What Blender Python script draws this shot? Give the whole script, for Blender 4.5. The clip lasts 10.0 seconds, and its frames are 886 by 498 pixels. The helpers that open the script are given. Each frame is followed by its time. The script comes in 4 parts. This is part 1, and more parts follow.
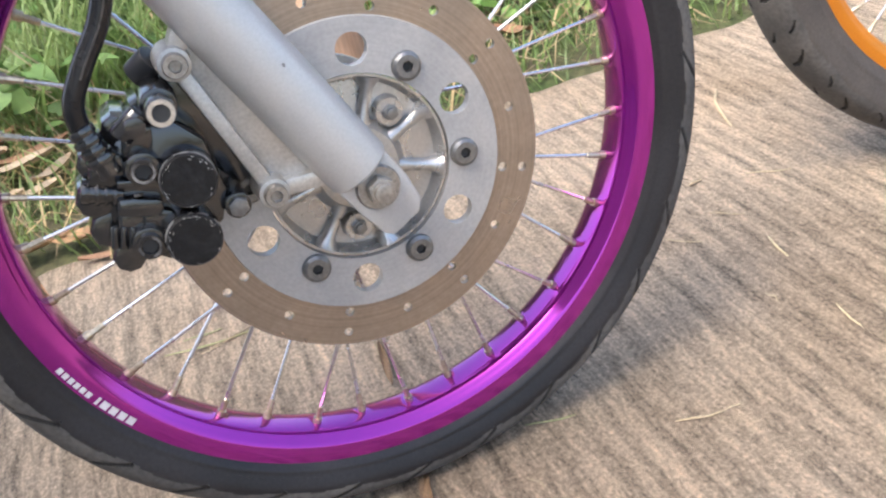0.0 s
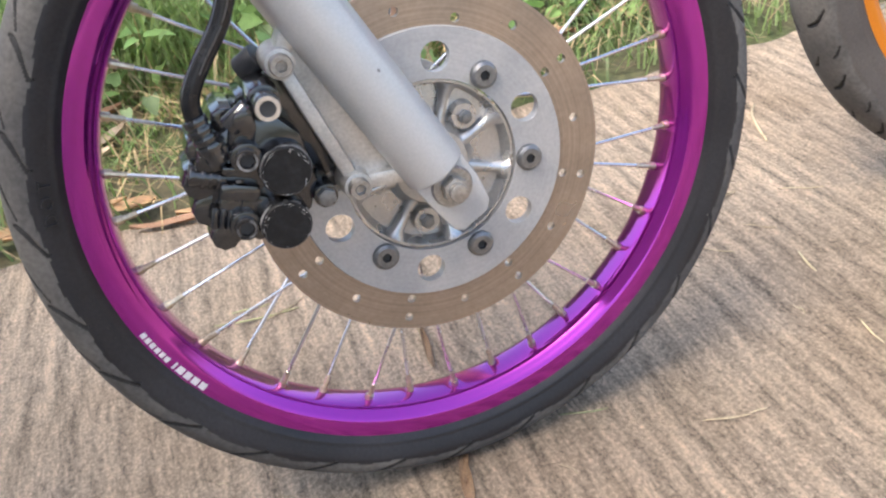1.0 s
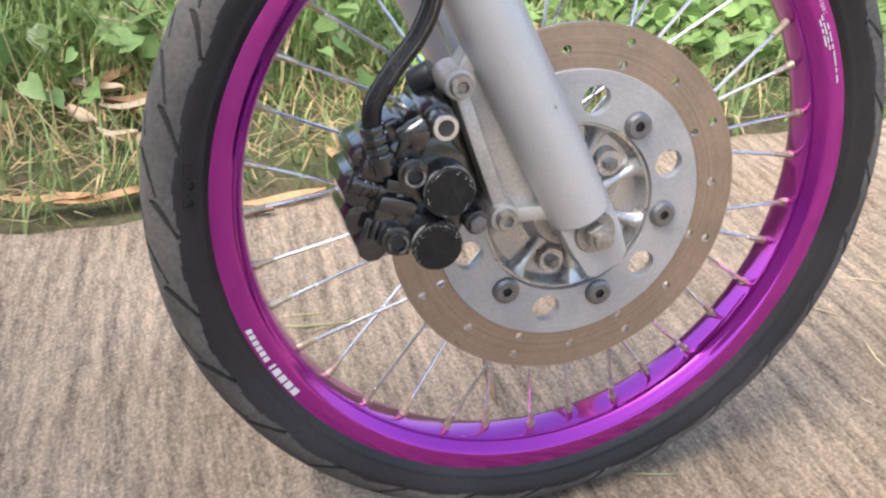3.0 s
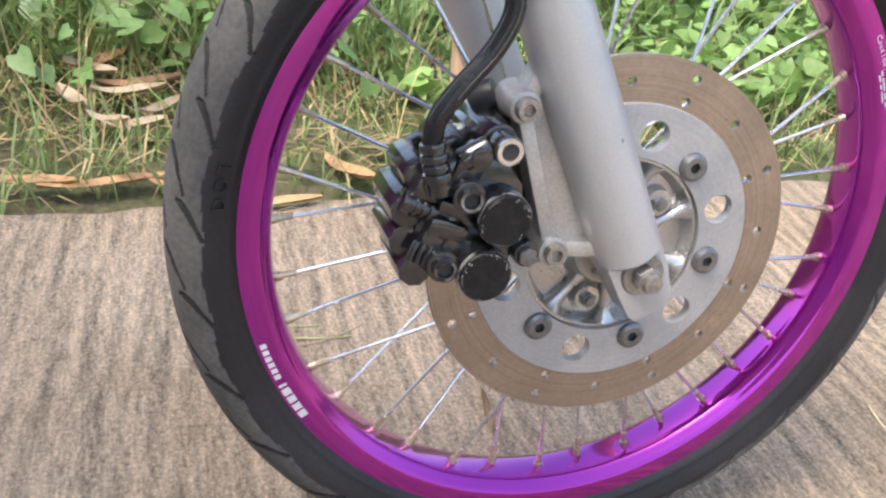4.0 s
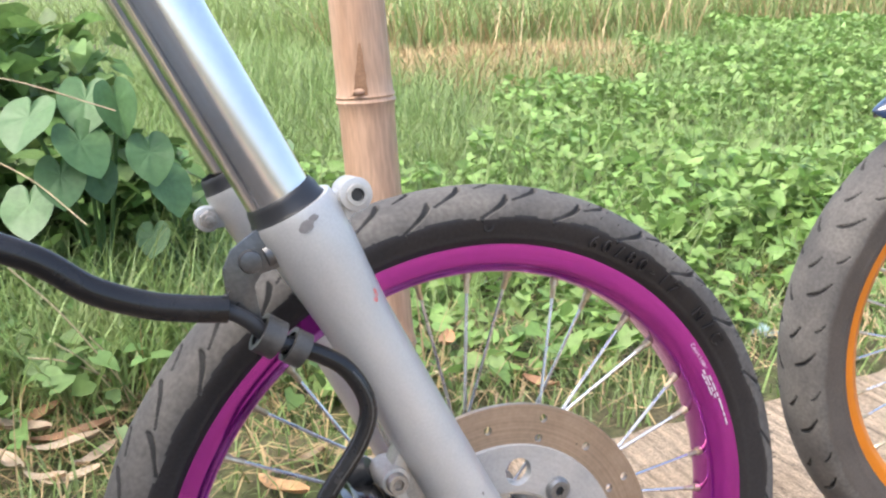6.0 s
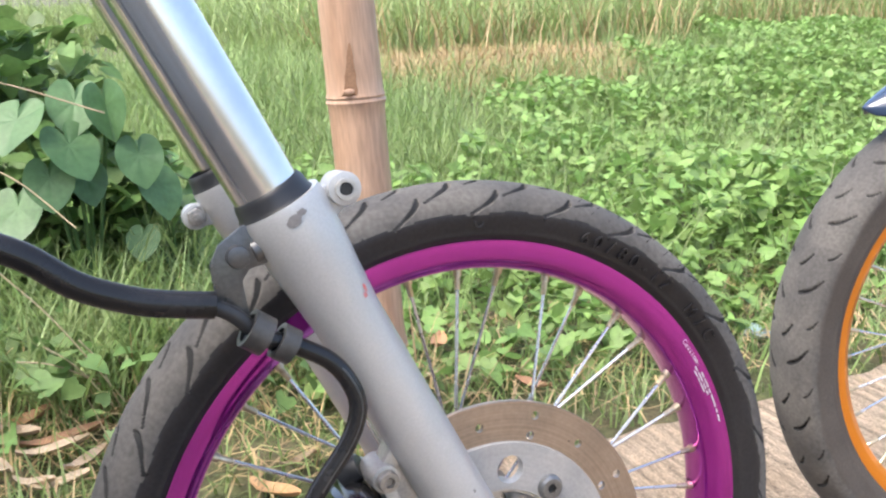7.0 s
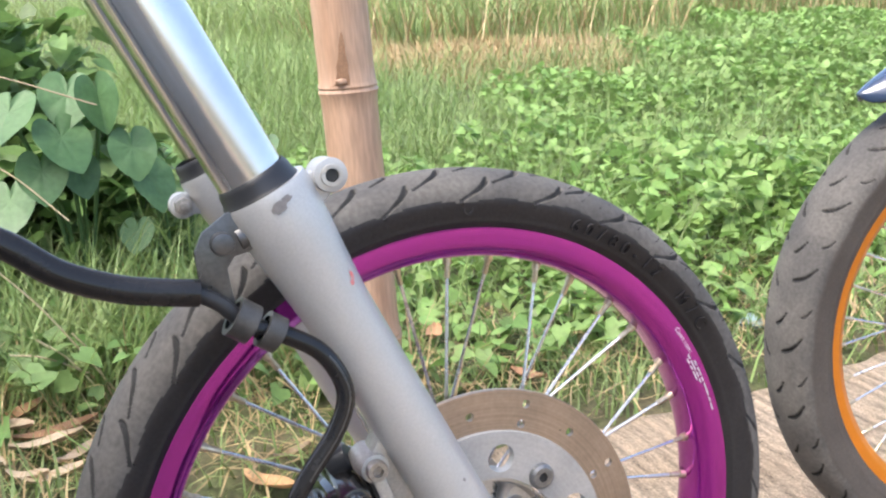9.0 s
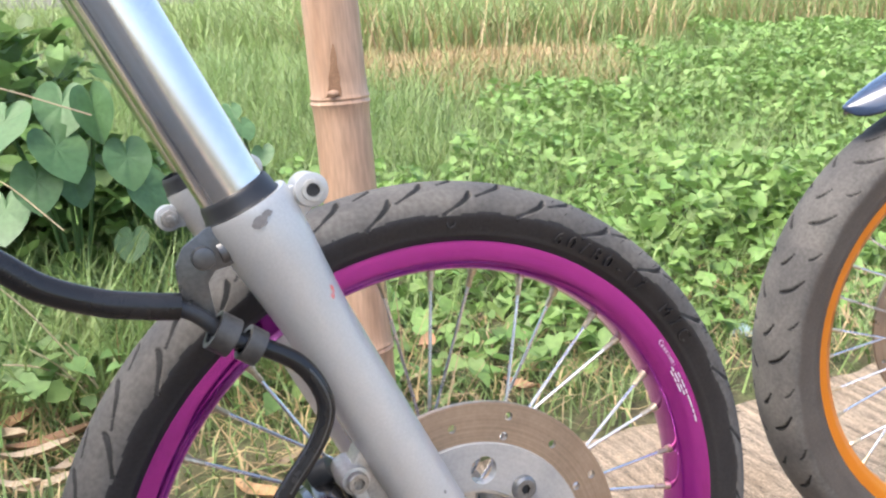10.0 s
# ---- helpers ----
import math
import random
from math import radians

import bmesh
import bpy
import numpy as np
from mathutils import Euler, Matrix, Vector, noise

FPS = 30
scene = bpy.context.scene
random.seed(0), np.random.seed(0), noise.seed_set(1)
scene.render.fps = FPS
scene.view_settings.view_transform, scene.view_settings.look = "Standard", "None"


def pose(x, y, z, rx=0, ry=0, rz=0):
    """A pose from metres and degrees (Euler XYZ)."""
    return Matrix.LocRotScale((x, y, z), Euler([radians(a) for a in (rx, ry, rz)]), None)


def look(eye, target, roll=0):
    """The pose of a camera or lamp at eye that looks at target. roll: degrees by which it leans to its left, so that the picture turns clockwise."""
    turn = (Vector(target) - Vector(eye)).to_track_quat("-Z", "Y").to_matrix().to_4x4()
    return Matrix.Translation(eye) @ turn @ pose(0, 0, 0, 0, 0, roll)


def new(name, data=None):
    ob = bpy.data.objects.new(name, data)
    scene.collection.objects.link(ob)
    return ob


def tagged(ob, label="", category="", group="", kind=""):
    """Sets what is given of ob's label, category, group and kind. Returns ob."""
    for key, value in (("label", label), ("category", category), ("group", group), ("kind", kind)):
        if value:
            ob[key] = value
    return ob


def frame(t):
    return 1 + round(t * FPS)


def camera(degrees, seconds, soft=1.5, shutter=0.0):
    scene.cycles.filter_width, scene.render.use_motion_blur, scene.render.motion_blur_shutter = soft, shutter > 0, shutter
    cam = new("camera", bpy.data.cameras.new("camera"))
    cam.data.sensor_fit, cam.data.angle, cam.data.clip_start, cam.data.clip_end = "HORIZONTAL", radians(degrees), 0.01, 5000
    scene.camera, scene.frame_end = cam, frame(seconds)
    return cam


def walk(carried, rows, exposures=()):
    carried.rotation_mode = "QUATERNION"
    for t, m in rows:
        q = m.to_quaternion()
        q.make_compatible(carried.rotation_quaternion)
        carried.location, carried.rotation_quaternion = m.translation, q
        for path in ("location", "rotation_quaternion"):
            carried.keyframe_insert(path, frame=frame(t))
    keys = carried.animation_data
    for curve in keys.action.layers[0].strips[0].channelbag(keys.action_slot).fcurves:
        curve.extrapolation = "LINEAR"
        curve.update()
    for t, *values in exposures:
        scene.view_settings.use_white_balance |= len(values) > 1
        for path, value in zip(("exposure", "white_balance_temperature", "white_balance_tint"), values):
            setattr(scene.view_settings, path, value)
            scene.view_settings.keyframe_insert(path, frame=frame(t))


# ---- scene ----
cam = camera(51.9, 10.0, soft=2.3)
PATH = [
    (0, (-0.095, -0.543, 0.502), (0.351, 1.107, -0.537), -13.8),
    (0.5, (-0.117, -0.554, 0.516), (0.299, 1.086, -0.551), -12.5),
    (1, (-0.134, -0.563, 0.536), (0.283, 1.079, -0.526), -10.5),
    (1.5, (-0.146, -0.565, 0.55), (0.282, 1.089, -0.49), -9.2),
    (2, (-0.153, -0.561, 0.547), (0.296, 1.085, -0.498), -7.5),
    (2.5, (-0.182, -0.542, 0.552), (0.283, 1.112, -0.473), -4.6),
    (3.8, (-0.26, -0.491, 0.527), (0.271, 1.15, -0.484), 5.2),
    (4, (-0.26, -0.48, 0.532), (0.311, 1.162, -0.457), 6.2),
    (4.5, (-0.246, -0.468, 0.522), (0.574, 1.089, -0.429), 11.2),
    (4.8, (-0.235, -0.478, 0.541), (0.628, 1.088, -0.355), 10.2),
    (5, (-0.232, -0.49, 0.557), (0.652, 1.101, -0.274), 8.7),
    (5.3, (-0.229, -0.503, 0.589), (0.589, 1.162, -0.157), 4.0),
    (5.4, (-0.233, -0.511, 0.602), (0.558, 1.196, -0.077), 2.1),
    (5.5, (-0.235, -0.518, 0.615), (0.527, 1.219, -0.02), 1.3),
    (6, (-0.235, -0.546, 0.642), (0.486, 1.249, 0.135), -2.4),
    (7.5, (-0.229, -0.543, 0.633), (0.515, 1.246, 0.135), -2.6),
    (8, (-0.225, -0.544, 0.634), (0.515, 1.243, 0.126), -3.1),
    (8.5, (-0.225, -0.542, 0.632), (0.518, 1.245, 0.126), -3.1),
    (9, (-0.226, -0.542, 0.63), (0.514, 1.244, 0.118), -2.8),
    (9.5, (-0.224, -0.543, 0.63), (0.517, 1.243, 0.121), -2.7),
    (10, (-0.217, -0.55, 0.634), (0.526, 1.24, 0.139), -2.7),
]
walk(cam, [(t, look(eye, target, roll)) for t, eye, target, roll in PATH])

# ---- light ----
world = bpy.data.worlds.new("sky")
scene.world = world
world.use_nodes = True
wn = world.node_tree.nodes
sky = wn.new("ShaderNodeTexSky")
sky.sky_type, sky.sun_disc = "NISHITA", False
SUN_EL, SUN_ROT = radians(60), radians(-108)
sky.sun_elevation, sky.sun_rotation = SUN_EL, SUN_ROT
sky.air_density, sky.dust_density, sky.ozone_density = 1.0, 4.0, 1.0
world.node_tree.links.new(sky.outputs[0], wn["Background"].inputs[0])
wn["Background"].inputs[1].default_value = 0.15
sun = new("sun", bpy.data.lights.new("sun", "SUN"))
sun.data.energy, sun.data.angle, sun.data.color = 1.25, radians(30), (1.0, 0.96, 0.90)
to_sun = Vector((math.sin(SUN_ROT) * math.cos(SUN_EL), math.cos(SUN_ROT) * math.cos(SUN_EL), math.sin(SUN_EL)))
sun.matrix_world = look(to_sun * 20, (0, 0, 0))
scene.view_settings.exposure = 1.77


# ---- materials ----
def material(name, color, rough=0.5, metal=0.0, vary=0.15, scale=40.0, fine=400.0, bump=0.0, bump_scale=300.0,
             second=None, amount=0.5, island=0.0, per_object=0.0, coat=0.0, rough_vary=0.1, specular=0.5, stretch=None):
    """A procedural surface: a base colour, stains of a second colour, fine grain, varied gloss and relief."""
    m = bpy.data.materials.new(name)
    m.use_nodes = True
    nt = m.node_tree
    b = nt.nodes["Principled BSDF"]
    link = nt.links.new
    coords = nt.nodes.new("ShaderNodeTexCoord")

    def noise_tex(sc, detail=4.0):
        n = nt.nodes.new("ShaderNodeTexNoise")
        n.inputs["Scale"].default_value, n.inputs["Detail"].default_value = sc, detail
        where = coords.outputs["Object"]
        if stretch:
            mp = nt.nodes.new("ShaderNodeMapping")
            mp.inputs["Scale"].default_value = stretch
            link(where, mp.inputs["Vector"])
            where = mp.outputs["Vector"]
        link(where, n.inputs["Vector"])
        return n.outputs["Fac"]

    def ramp(fac, lo, hi, a, c):
        r = nt.nodes.new("ShaderNodeMapRange")
        r.inputs["From Min"].default_value, r.inputs["From Max"].default_value = lo, hi
        r.inputs["To Min"].default_value, r.inputs["To Max"].default_value = a, c
        link(fac, r.inputs["Value"])
        return r.outputs["Result"]

    big, grain = noise_tex(scale), noise_tex(fine, 2.0)
    mix = nt.nodes.new("ShaderNodeMix")
    mix.data_type = "RGBA"
    second = second or tuple(c * 0.7 for c in color)
    mix.inputs["A"].default_value, mix.inputs["B"].default_value = (*color, 1), (*second, 1)
    link(ramp(big, 0.42, 0.68, 0.0, amount), mix.inputs["Factor"])
    hsv = nt.nodes.new("ShaderNodeHueSaturation")
    link(mix.outputs["Result"], hsv.inputs["Color"])
    value = ramp(grain, 0.3, 0.7, 1 - vary, 1 + vary)
    for pick, width in (("island", island), ("object", per_object)):
        if width:
            node = nt.nodes.new("ShaderNodeNewGeometry" if pick == "island" else "ShaderNodeObjectInfo")
            rnd = node.outputs["Random Per Island" if pick == "island" else "Random"]
            mul = nt.nodes.new("ShaderNodeMath")
            mul.operation = "MULTIPLY"
            link(value, mul.inputs[0])
            link(ramp(rnd, 0, 1, 1 - width, 1 + width), mul.inputs[1])
            value = mul.outputs[0]
            hue = nt.nodes.new("ShaderNodeMath")
            hue.operation = "MULTIPLY_ADD"
            link(rnd, hue.inputs[0])
            hue.inputs[1].default_value, hue.inputs[2].default_value = 0.05 * width, 0.5 - 0.025 * width
            link(hue.outputs[0], hsv.inputs["Hue"])
    link(value, hsv.inputs["Value"])
    link(hsv.outputs["Color"], b.inputs["Base Color"])
    b.inputs["Metallic"].default_value = metal
    b.inputs["Coat Weight"].default_value = coat
    b.inputs["Specular IOR Level"].default_value = specular
    b.inputs["Coat Roughness"].default_value = 0.08
    link(ramp(big, 0.3, 0.7, max(0.02, rough - rough_vary), min(1, rough + rough_vary)), b.inputs["Roughness"])
    if bump:
        bn = nt.nodes.new("ShaderNodeBump")
        bn.inputs["Strength"].default_value, bn.inputs["Distance"].default_value = bump, 0.001
        link(noise_tex(bump_scale), bn.inputs["Height"])
        link(bn.outputs["Normal"], b.inputs["Normal"])
    return m


def leafy(name, color, second, vary=0.35, through_light=0.35):
    """Leaves and blades: a sheen, light that passes through, each leaf its own shade."""
    m = material(name, color, 0.5, vary=0.12, scale=6.0, fine=90.0, second=second, amount=0.8, island=vary)
    nt = m.node_tree
    b, out = nt.nodes["Principled BSDF"], nt.nodes["Material Output"]
    tr = nt.nodes.new("ShaderNodeBsdfTranslucent")
    mx = nt.nodes.new("ShaderNodeMixShader")
    mx.inputs[0].default_value = through_light
    hsv = nt.nodes["Hue/Saturation/Value"]
    nt.links.new(hsv.outputs["Color"], tr.inputs["Color"])
    nt.links.new(b.outputs[0], mx.inputs[1])
    nt.links.new(tr.outputs[0], mx.inputs[2])
    nt.links.new(mx.outputs[0], out.inputs["Surface"])
    return m


def concrete_material():
    """Broom-finished concrete: long uneven ridges, grit, brown and grey stains; the hollows' shade is in the colour."""
    m = material("broomed_concrete", (0.465, 0.363, 0.262), 0.9, vary=0.2, scale=4.0, fine=300.0, second=(0.36, 0.268, 0.182), amount=0.9)
    nt = m.node_tree
    link = nt.links.new
    b = nt.nodes["Principled BSDF"]
    coords = nt.nodes.new("ShaderNodeTexCoord")

    def streaks(sx, sy, turn, detail, rough):
        mp = nt.nodes.new("ShaderNodeMapping")
        mp.inputs["Scale"].default_value, mp.inputs["Rotation"].default_value = (sx, sy, 1.0), (0, 0, radians(turn))
        n = nt.nodes.new("ShaderNodeTexNoise")
        n.inputs["Scale"].default_value, n.inputs["Detail"].default_value, n.inputs["Roughness"].default_value = 1.0, detail, rough
        n.inputs["Distortion"].default_value = 0.25
        link(coords.outputs["Object"], mp.inputs["Vector"])
        link(mp.outputs["Vector"], n.inputs["Vector"])
        return n.outputs["Fac"]

    ridge, thin, grit = streaks(58, 3.0, 5, 3, 0.6), streaks(190, 34, 5, 5, 0.75), streaks(250, 190, 5, 5, 0.9)

    wave = nt.nodes.new("ShaderNodeTexWave")
    turn = nt.nodes.new("ShaderNodeMapping")
    turn.inputs["Rotation"].default_value = (0, 0, radians(5))
    wave.inputs["Scale"].default_value, wave.inputs["Distortion"].default_value = 13.0, 5.0
    wave.inputs["Detail"].default_value, wave.inputs["Detail Scale"].default_value = 3.0, 0.35
    link(coords.outputs["Object"], turn.inputs["Vector"])
    link(turn.outputs["Vector"], wave.inputs["Vector"])

    def scaled(v, k):
        n = nt.nodes.new("ShaderNodeMath")
        n.operation = "MULTIPLY"
        n.inputs[1].default_value = k
        link(v, n.inputs[0])
        return n.outputs[0]

    def plus(u, v):
        n = nt.nodes.new("ShaderNodeMath")
        link(u, n.inputs[0])
        link(v, n.inputs[1])
        return n.outputs[0]

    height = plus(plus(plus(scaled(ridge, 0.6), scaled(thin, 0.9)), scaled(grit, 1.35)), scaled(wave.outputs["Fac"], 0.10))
    bn = nt.nodes.new("ShaderNodeBump")
    bn.inputs["Strength"].default_value, bn.inputs["Distance"].default_value = 1.0, 0.005
    link(height, bn.inputs["Height"])
    link(bn.outputs["Normal"], b.inputs["Normal"])
    # relief shading put into the colour: hollows darkened, ridges and grit tops lightened
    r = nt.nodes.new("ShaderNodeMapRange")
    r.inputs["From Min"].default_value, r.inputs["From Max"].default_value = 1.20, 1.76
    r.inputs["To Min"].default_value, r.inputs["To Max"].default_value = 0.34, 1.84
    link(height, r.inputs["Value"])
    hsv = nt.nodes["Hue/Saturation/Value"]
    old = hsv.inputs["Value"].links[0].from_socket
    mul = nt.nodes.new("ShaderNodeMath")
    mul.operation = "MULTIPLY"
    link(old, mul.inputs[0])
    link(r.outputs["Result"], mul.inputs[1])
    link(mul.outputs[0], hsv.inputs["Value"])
    return m


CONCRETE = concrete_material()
# surface of the added, unseen wall that shades the left side
SHADE_WALL_RENDER = material("shade_wall_render", (0.46, 0.43, 0.39), 0.92, vary=0.15, scale=3.0, fine=180, second=(0.34, 0.31, 0.27), amount=0.8, bump=0.5, bump_scale=90)
SOIL = material("soil", (0.10, 0.085, 0.045), 0.95, vary=0.4, scale=8, fine=120, second=(0.06, 0.09, 0.025), amount=1.0, bump=0.8, bump_scale=60)
TREAD = material("dusty_tread_rubber", (0.072, 0.068, 0.065), 0.8, vary=0.18, scale=14, fine=300, second=(0.125, 0.116, 0.106), amount=1.0, specular=0.35, bump=0.25, bump_scale=500)
GROOVE = material("groove_rubber", (0.012, 0.0115, 0.0115), 0.8, vary=0.2)
SIDEWALL = material("black_sidewall_rubber", (0.013, 0.0125, 0.0145), 0.46, vary=0.2, scale=9, second=(0.026, 0.0245, 0.0265), amount=0.9, bump=0.2, bump_scale=350, specular=0.38)
DUSTY_SIDEWALL = material("dusty_sidewall_rubber", (0.058, 0.050, 0.045), 0.6, vary=0.15, scale=15, second=(0.095, 0.082, 0.070), amount=0.8, bump=0.1)
PURPLE = material("anodised_purple", (0.345, 0.006, 0.315), 0.10, metal=0.85, vary=0.03, scale=9, second=(0.31, 0.005, 0.29), amount=0.6, coat=1.0, rough_vary=0.03)
ORANGE = material("anodised_orange", (0.66, 0.23, 0.016), 0.32, metal=0.6, vary=0.03, scale=9, second=(0.60, 0.20, 0.013), amount=0.6, coat=0.3, rough_vary=0.05)
SPOKE = material("bright_spoke_steel", (0.72, 0.73, 0.75), 0.25, metal=1.0, vary=0.08, scale=30)
BRASS = material("nickel_nipple", (0.55, 0.47, 0.34), 0.35, metal=0.9, vary=0.2, scale=60, second=(0.4, 0.3, 0.18))
CHROME = material("hard_chrome", (0.74, 0.73, 0.74), 0.2, metal=1.0, vary=0.02, scale=12, rough_vary=0.03)
SILVER = material("silver_fork_paint", (0.455, 0.46, 0.463), 0.42, metal=0.35, vary=0.05, scale=14, fine=700, second=(0.41, 0.415, 0.415), amount=0.6, bump=0.05, bump_scale=900, coat=0.4)
CAST = material("cast_aluminium", (0.52, 0.51, 0.49), 0.42, metal=0.7, vary=0.12, scale=40, fine=500, second=(0.36, 0.35, 0.33), amount=0.7, bump=0.2, bump_scale=600)
POLISHED = material("bright_cast_aluminium", (0.50, 0.49, 0.475), 0.3, metal=0.8, vary=0.08, scale=50, fine=500, second=(0.48, 0.47, 0.45), amount=0.6, bump=0.15, bump_scale=500)
CARRIER = material("satin_disc_carrier", (0.43, 0.425, 0.42), 0.5, metal=0.45, vary=0.07, scale=25, fine=400, second=(0.33, 0.325, 0.32), amount=0.6, bump=0.05, bump_scale=500)
DISC = material("worn_brake_steel", (0.37, 0.305, 0.25), 0.34, metal=0.8, vary=0.07, scale=22, fine=300, second=(0.30, 0.235, 0.18), amount=0.7)
def brushed_rings(m, low, high):
    """Fine turned rings about the axle, in tone and gloss."""
    nt = m.node_tree
    link = nt.links.new
    sep, length, n, r, mul = (nt.nodes.new("ShaderNode" + k) for k in ("SeparateXYZ", "Math", "TexNoise", "MapRange", "Math"))
    pair = nt.nodes.new("ShaderNodeCombineXYZ")
    dist = nt.nodes.new("ShaderNodeVectorMath")
    dist.operation, mul.operation, length.operation = "LENGTH", "MULTIPLY", "MULTIPLY"
    link(nt.nodes["Texture Coordinate"].outputs["Object"], sep.inputs[0])
    link(sep.outputs["X"], pair.inputs["X"])
    link(sep.outputs["Z"], pair.inputs["Z"])
    link(pair.outputs[0], dist.inputs[0])
    link(dist.outputs["Value"], length.inputs[0])
    length.inputs[1].default_value = 520.0
    n.noise_dimensions = "1D"
    n.inputs["Scale"].default_value, n.inputs["Detail"].default_value = 1.0, 5.0
    link(length.outputs[0], n.inputs["W"])
    r.inputs["From Min"].default_value, r.inputs["From Max"].default_value = 0.32, 0.68
    r.inputs["To Min"].default_value, r.inputs["To Max"].default_value = low, high
    link(n.outputs["Fac"], r.inputs["Value"])
    hsv = nt.nodes["Hue/Saturation/Value"]
    link(hsv.inputs["Value"].links[0].from_socket, mul.inputs[0])
    link(r.outputs["Result"], mul.inputs[1])
    link(mul.outputs[0], hsv.inputs["Value"])


brushed_rings(DISC, 0.90, 1.10)
brushed_rings(CARRIER, 0.975, 1.025)
BOLT = material("dull_bolt_steel", (0.22, 0.22, 0.22), 0.4, metal=0.8, vary=0.15, scale=80)
# near-black colour that paints the shade inside sockets and holes
HOLE_SHADE = material("hole_shade", (0.03, 0.03, 0.03), 0.6, vary=0.1)
NUT = material("zinc_nut", (0.36, 0.34, 0.315), 0.42, metal=0.8, vary=0.2, scale=80, second=(0.3, 0.27, 0.23))
BLACK = material("black_caliper_paint", (0.012, 0.012, 0.013), 0.16, vary=0.15, scale=60, fine=250, second=(0.02, 0.02, 0.02), amount=0.4, bump=0.2, bump_scale=130, rough_vary=0.06, specular=0.65, coat=0.7)
CAP = material("scuffed_black_cap", (0.006, 0.006, 0.007), 0.45, vary=0.2, scale=220, fine=500, second=(0.022, 0.022, 0.022), amount=0.5, specular=0.3, bump=0.4, bump_scale=300)
SCUFF = material("chipped_edge", (0.012, 0.012, 0.013), 0.3, vary=0.3, scale=130, fine=600, second=(0.34, 0.33, 0.32), amount=0.7)
BARE = material("bare_chip", (0.62, 0.61, 0.59), 0.5, metal=0.2, vary=0.2, scale=300)
HOSE = material("black_hose_rubber", (0.009, 0.009, 0.010), 0.22, vary=0.1, scale=30, second=(0.018, 0.018, 0.02), amount=0.6, specular=0.4)
SEAL = material("dark_seal_rubber", (0.014, 0.015, 0.018), 0.45, vary=0.1, scale=40, second=(0.03, 0.032, 0.036))
PLATE = material("grey_bracket_steel", (0.12, 0.123, 0.127), 0.32, metal=0.8, vary=0.15, scale=50, second=(0.09, 0.09, 0.095))
CLAMP = material("dark_clamp_rubber", (0.035, 0.035, 0.036), 0.4, vary=0.15, scale=60, second=(0.09, 0.088, 0.085), amount=0.6)
WHITE = material("white_print", (0.6, 0.57, 0.6), 0.5, vary=0.05)
RED = material("red_scuff", (0.62, 0.16, 0.15), 0.5, vary=0.15, scale=300, second=(0.5, 0.35, 0.36), amount=0.9)
CHIP = material("grey_chip", (0.22, 0.21, 0.21), 0.6, vary=0.1)
BLUE = material("dark_blue_gloss", (0.025, 0.045, 0.09), 0.15, vary=0.05, coat=0.8)
LEAF = leafy("vine_leaf", (0.19, 0.31, 0.082), (0.25, 0.365, 0.115), 0.28)
GRASS = leafy("grass_blade", (0.195, 0.285, 0.090), (0.29, 0.355, 0.145), 0.35)
STRAW = leafy("dry_straw", (0.42, 0.31, 0.16), (0.32, 0.22, 0.10), 0.3, 0.15)
DARK_LEAF = leafy("dark_weed_leaf", (0.13, 0.22, 0.065), (0.17, 0.27, 0.085), 0.4)
TARO = leafy("taro_leaf", (0.072, 0.150, 0.058), (0.10, 0.19, 0.075), 0.3, 0.25)
FARGRASS = leafy("tall_grass", (0.24, 0.33, 0.11), (0.36, 0.42, 0.19), 0.3)
BAMBOO = material("dry_bamboo", (0.44, 0.295, 0.205), 0.5, vary=0.16, scale=26, fine=240, second=(0.34, 0.205, 0.13), amount=0.9, bump=0.25, bump_scale=160, stretch=(1, 1, 0.12))
SCAR = material("bamboo_scar", (0.27, 0.155, 0.09), 0.8, vary=0.25, scale=50)
DEAD_LEAF = material("dead_leaf", (0.40, 0.23, 0.12), 0.7, vary=0.2, scale=30, second=(0.28, 0.15, 0.08), per_object=0.3)
PALE_LEAF = material("pale_dead_leaf", (0.50, 0.40, 0.28), 0.7, vary=0.2, scale=30, second=(0.40, 0.26, 0.15), per_object=0.3)
STALK = material("brown_stalk", (0.20, 0.125, 0.07), 0.8, vary=0.25, scale=40, second=(0.10, 0.06, 0.035), amount=0.9)
LITTER = material("pale_plastic", (0.30, 0.40, 0.43), 0.4, vary=0.1)


# ---- building helpers ----
def part(name, bm, mat=None, parent=None, label="", angle=35):
    """Links a bmesh, or a finished mesh, as one mesh object under its thing or part."""
    if isinstance(bm, bpy.types.Mesh):
        me = bm
    else:
        bmesh.ops.recalc_face_normals(bm, faces=bm.faces)
        me = bpy.data.meshes.new(name)
        bm.to_mesh(me)
        bm.free()
        for p in me.polygons:
            p.use_smooth = True
        me.set_sharp_from_angle(angle=radians(angle))
    if mat and not me.materials:
        me.materials.append(mat)
    ob = new(name, me)
    ob.parent = parent
    if label:
        tagged(ob, label)
    return ob


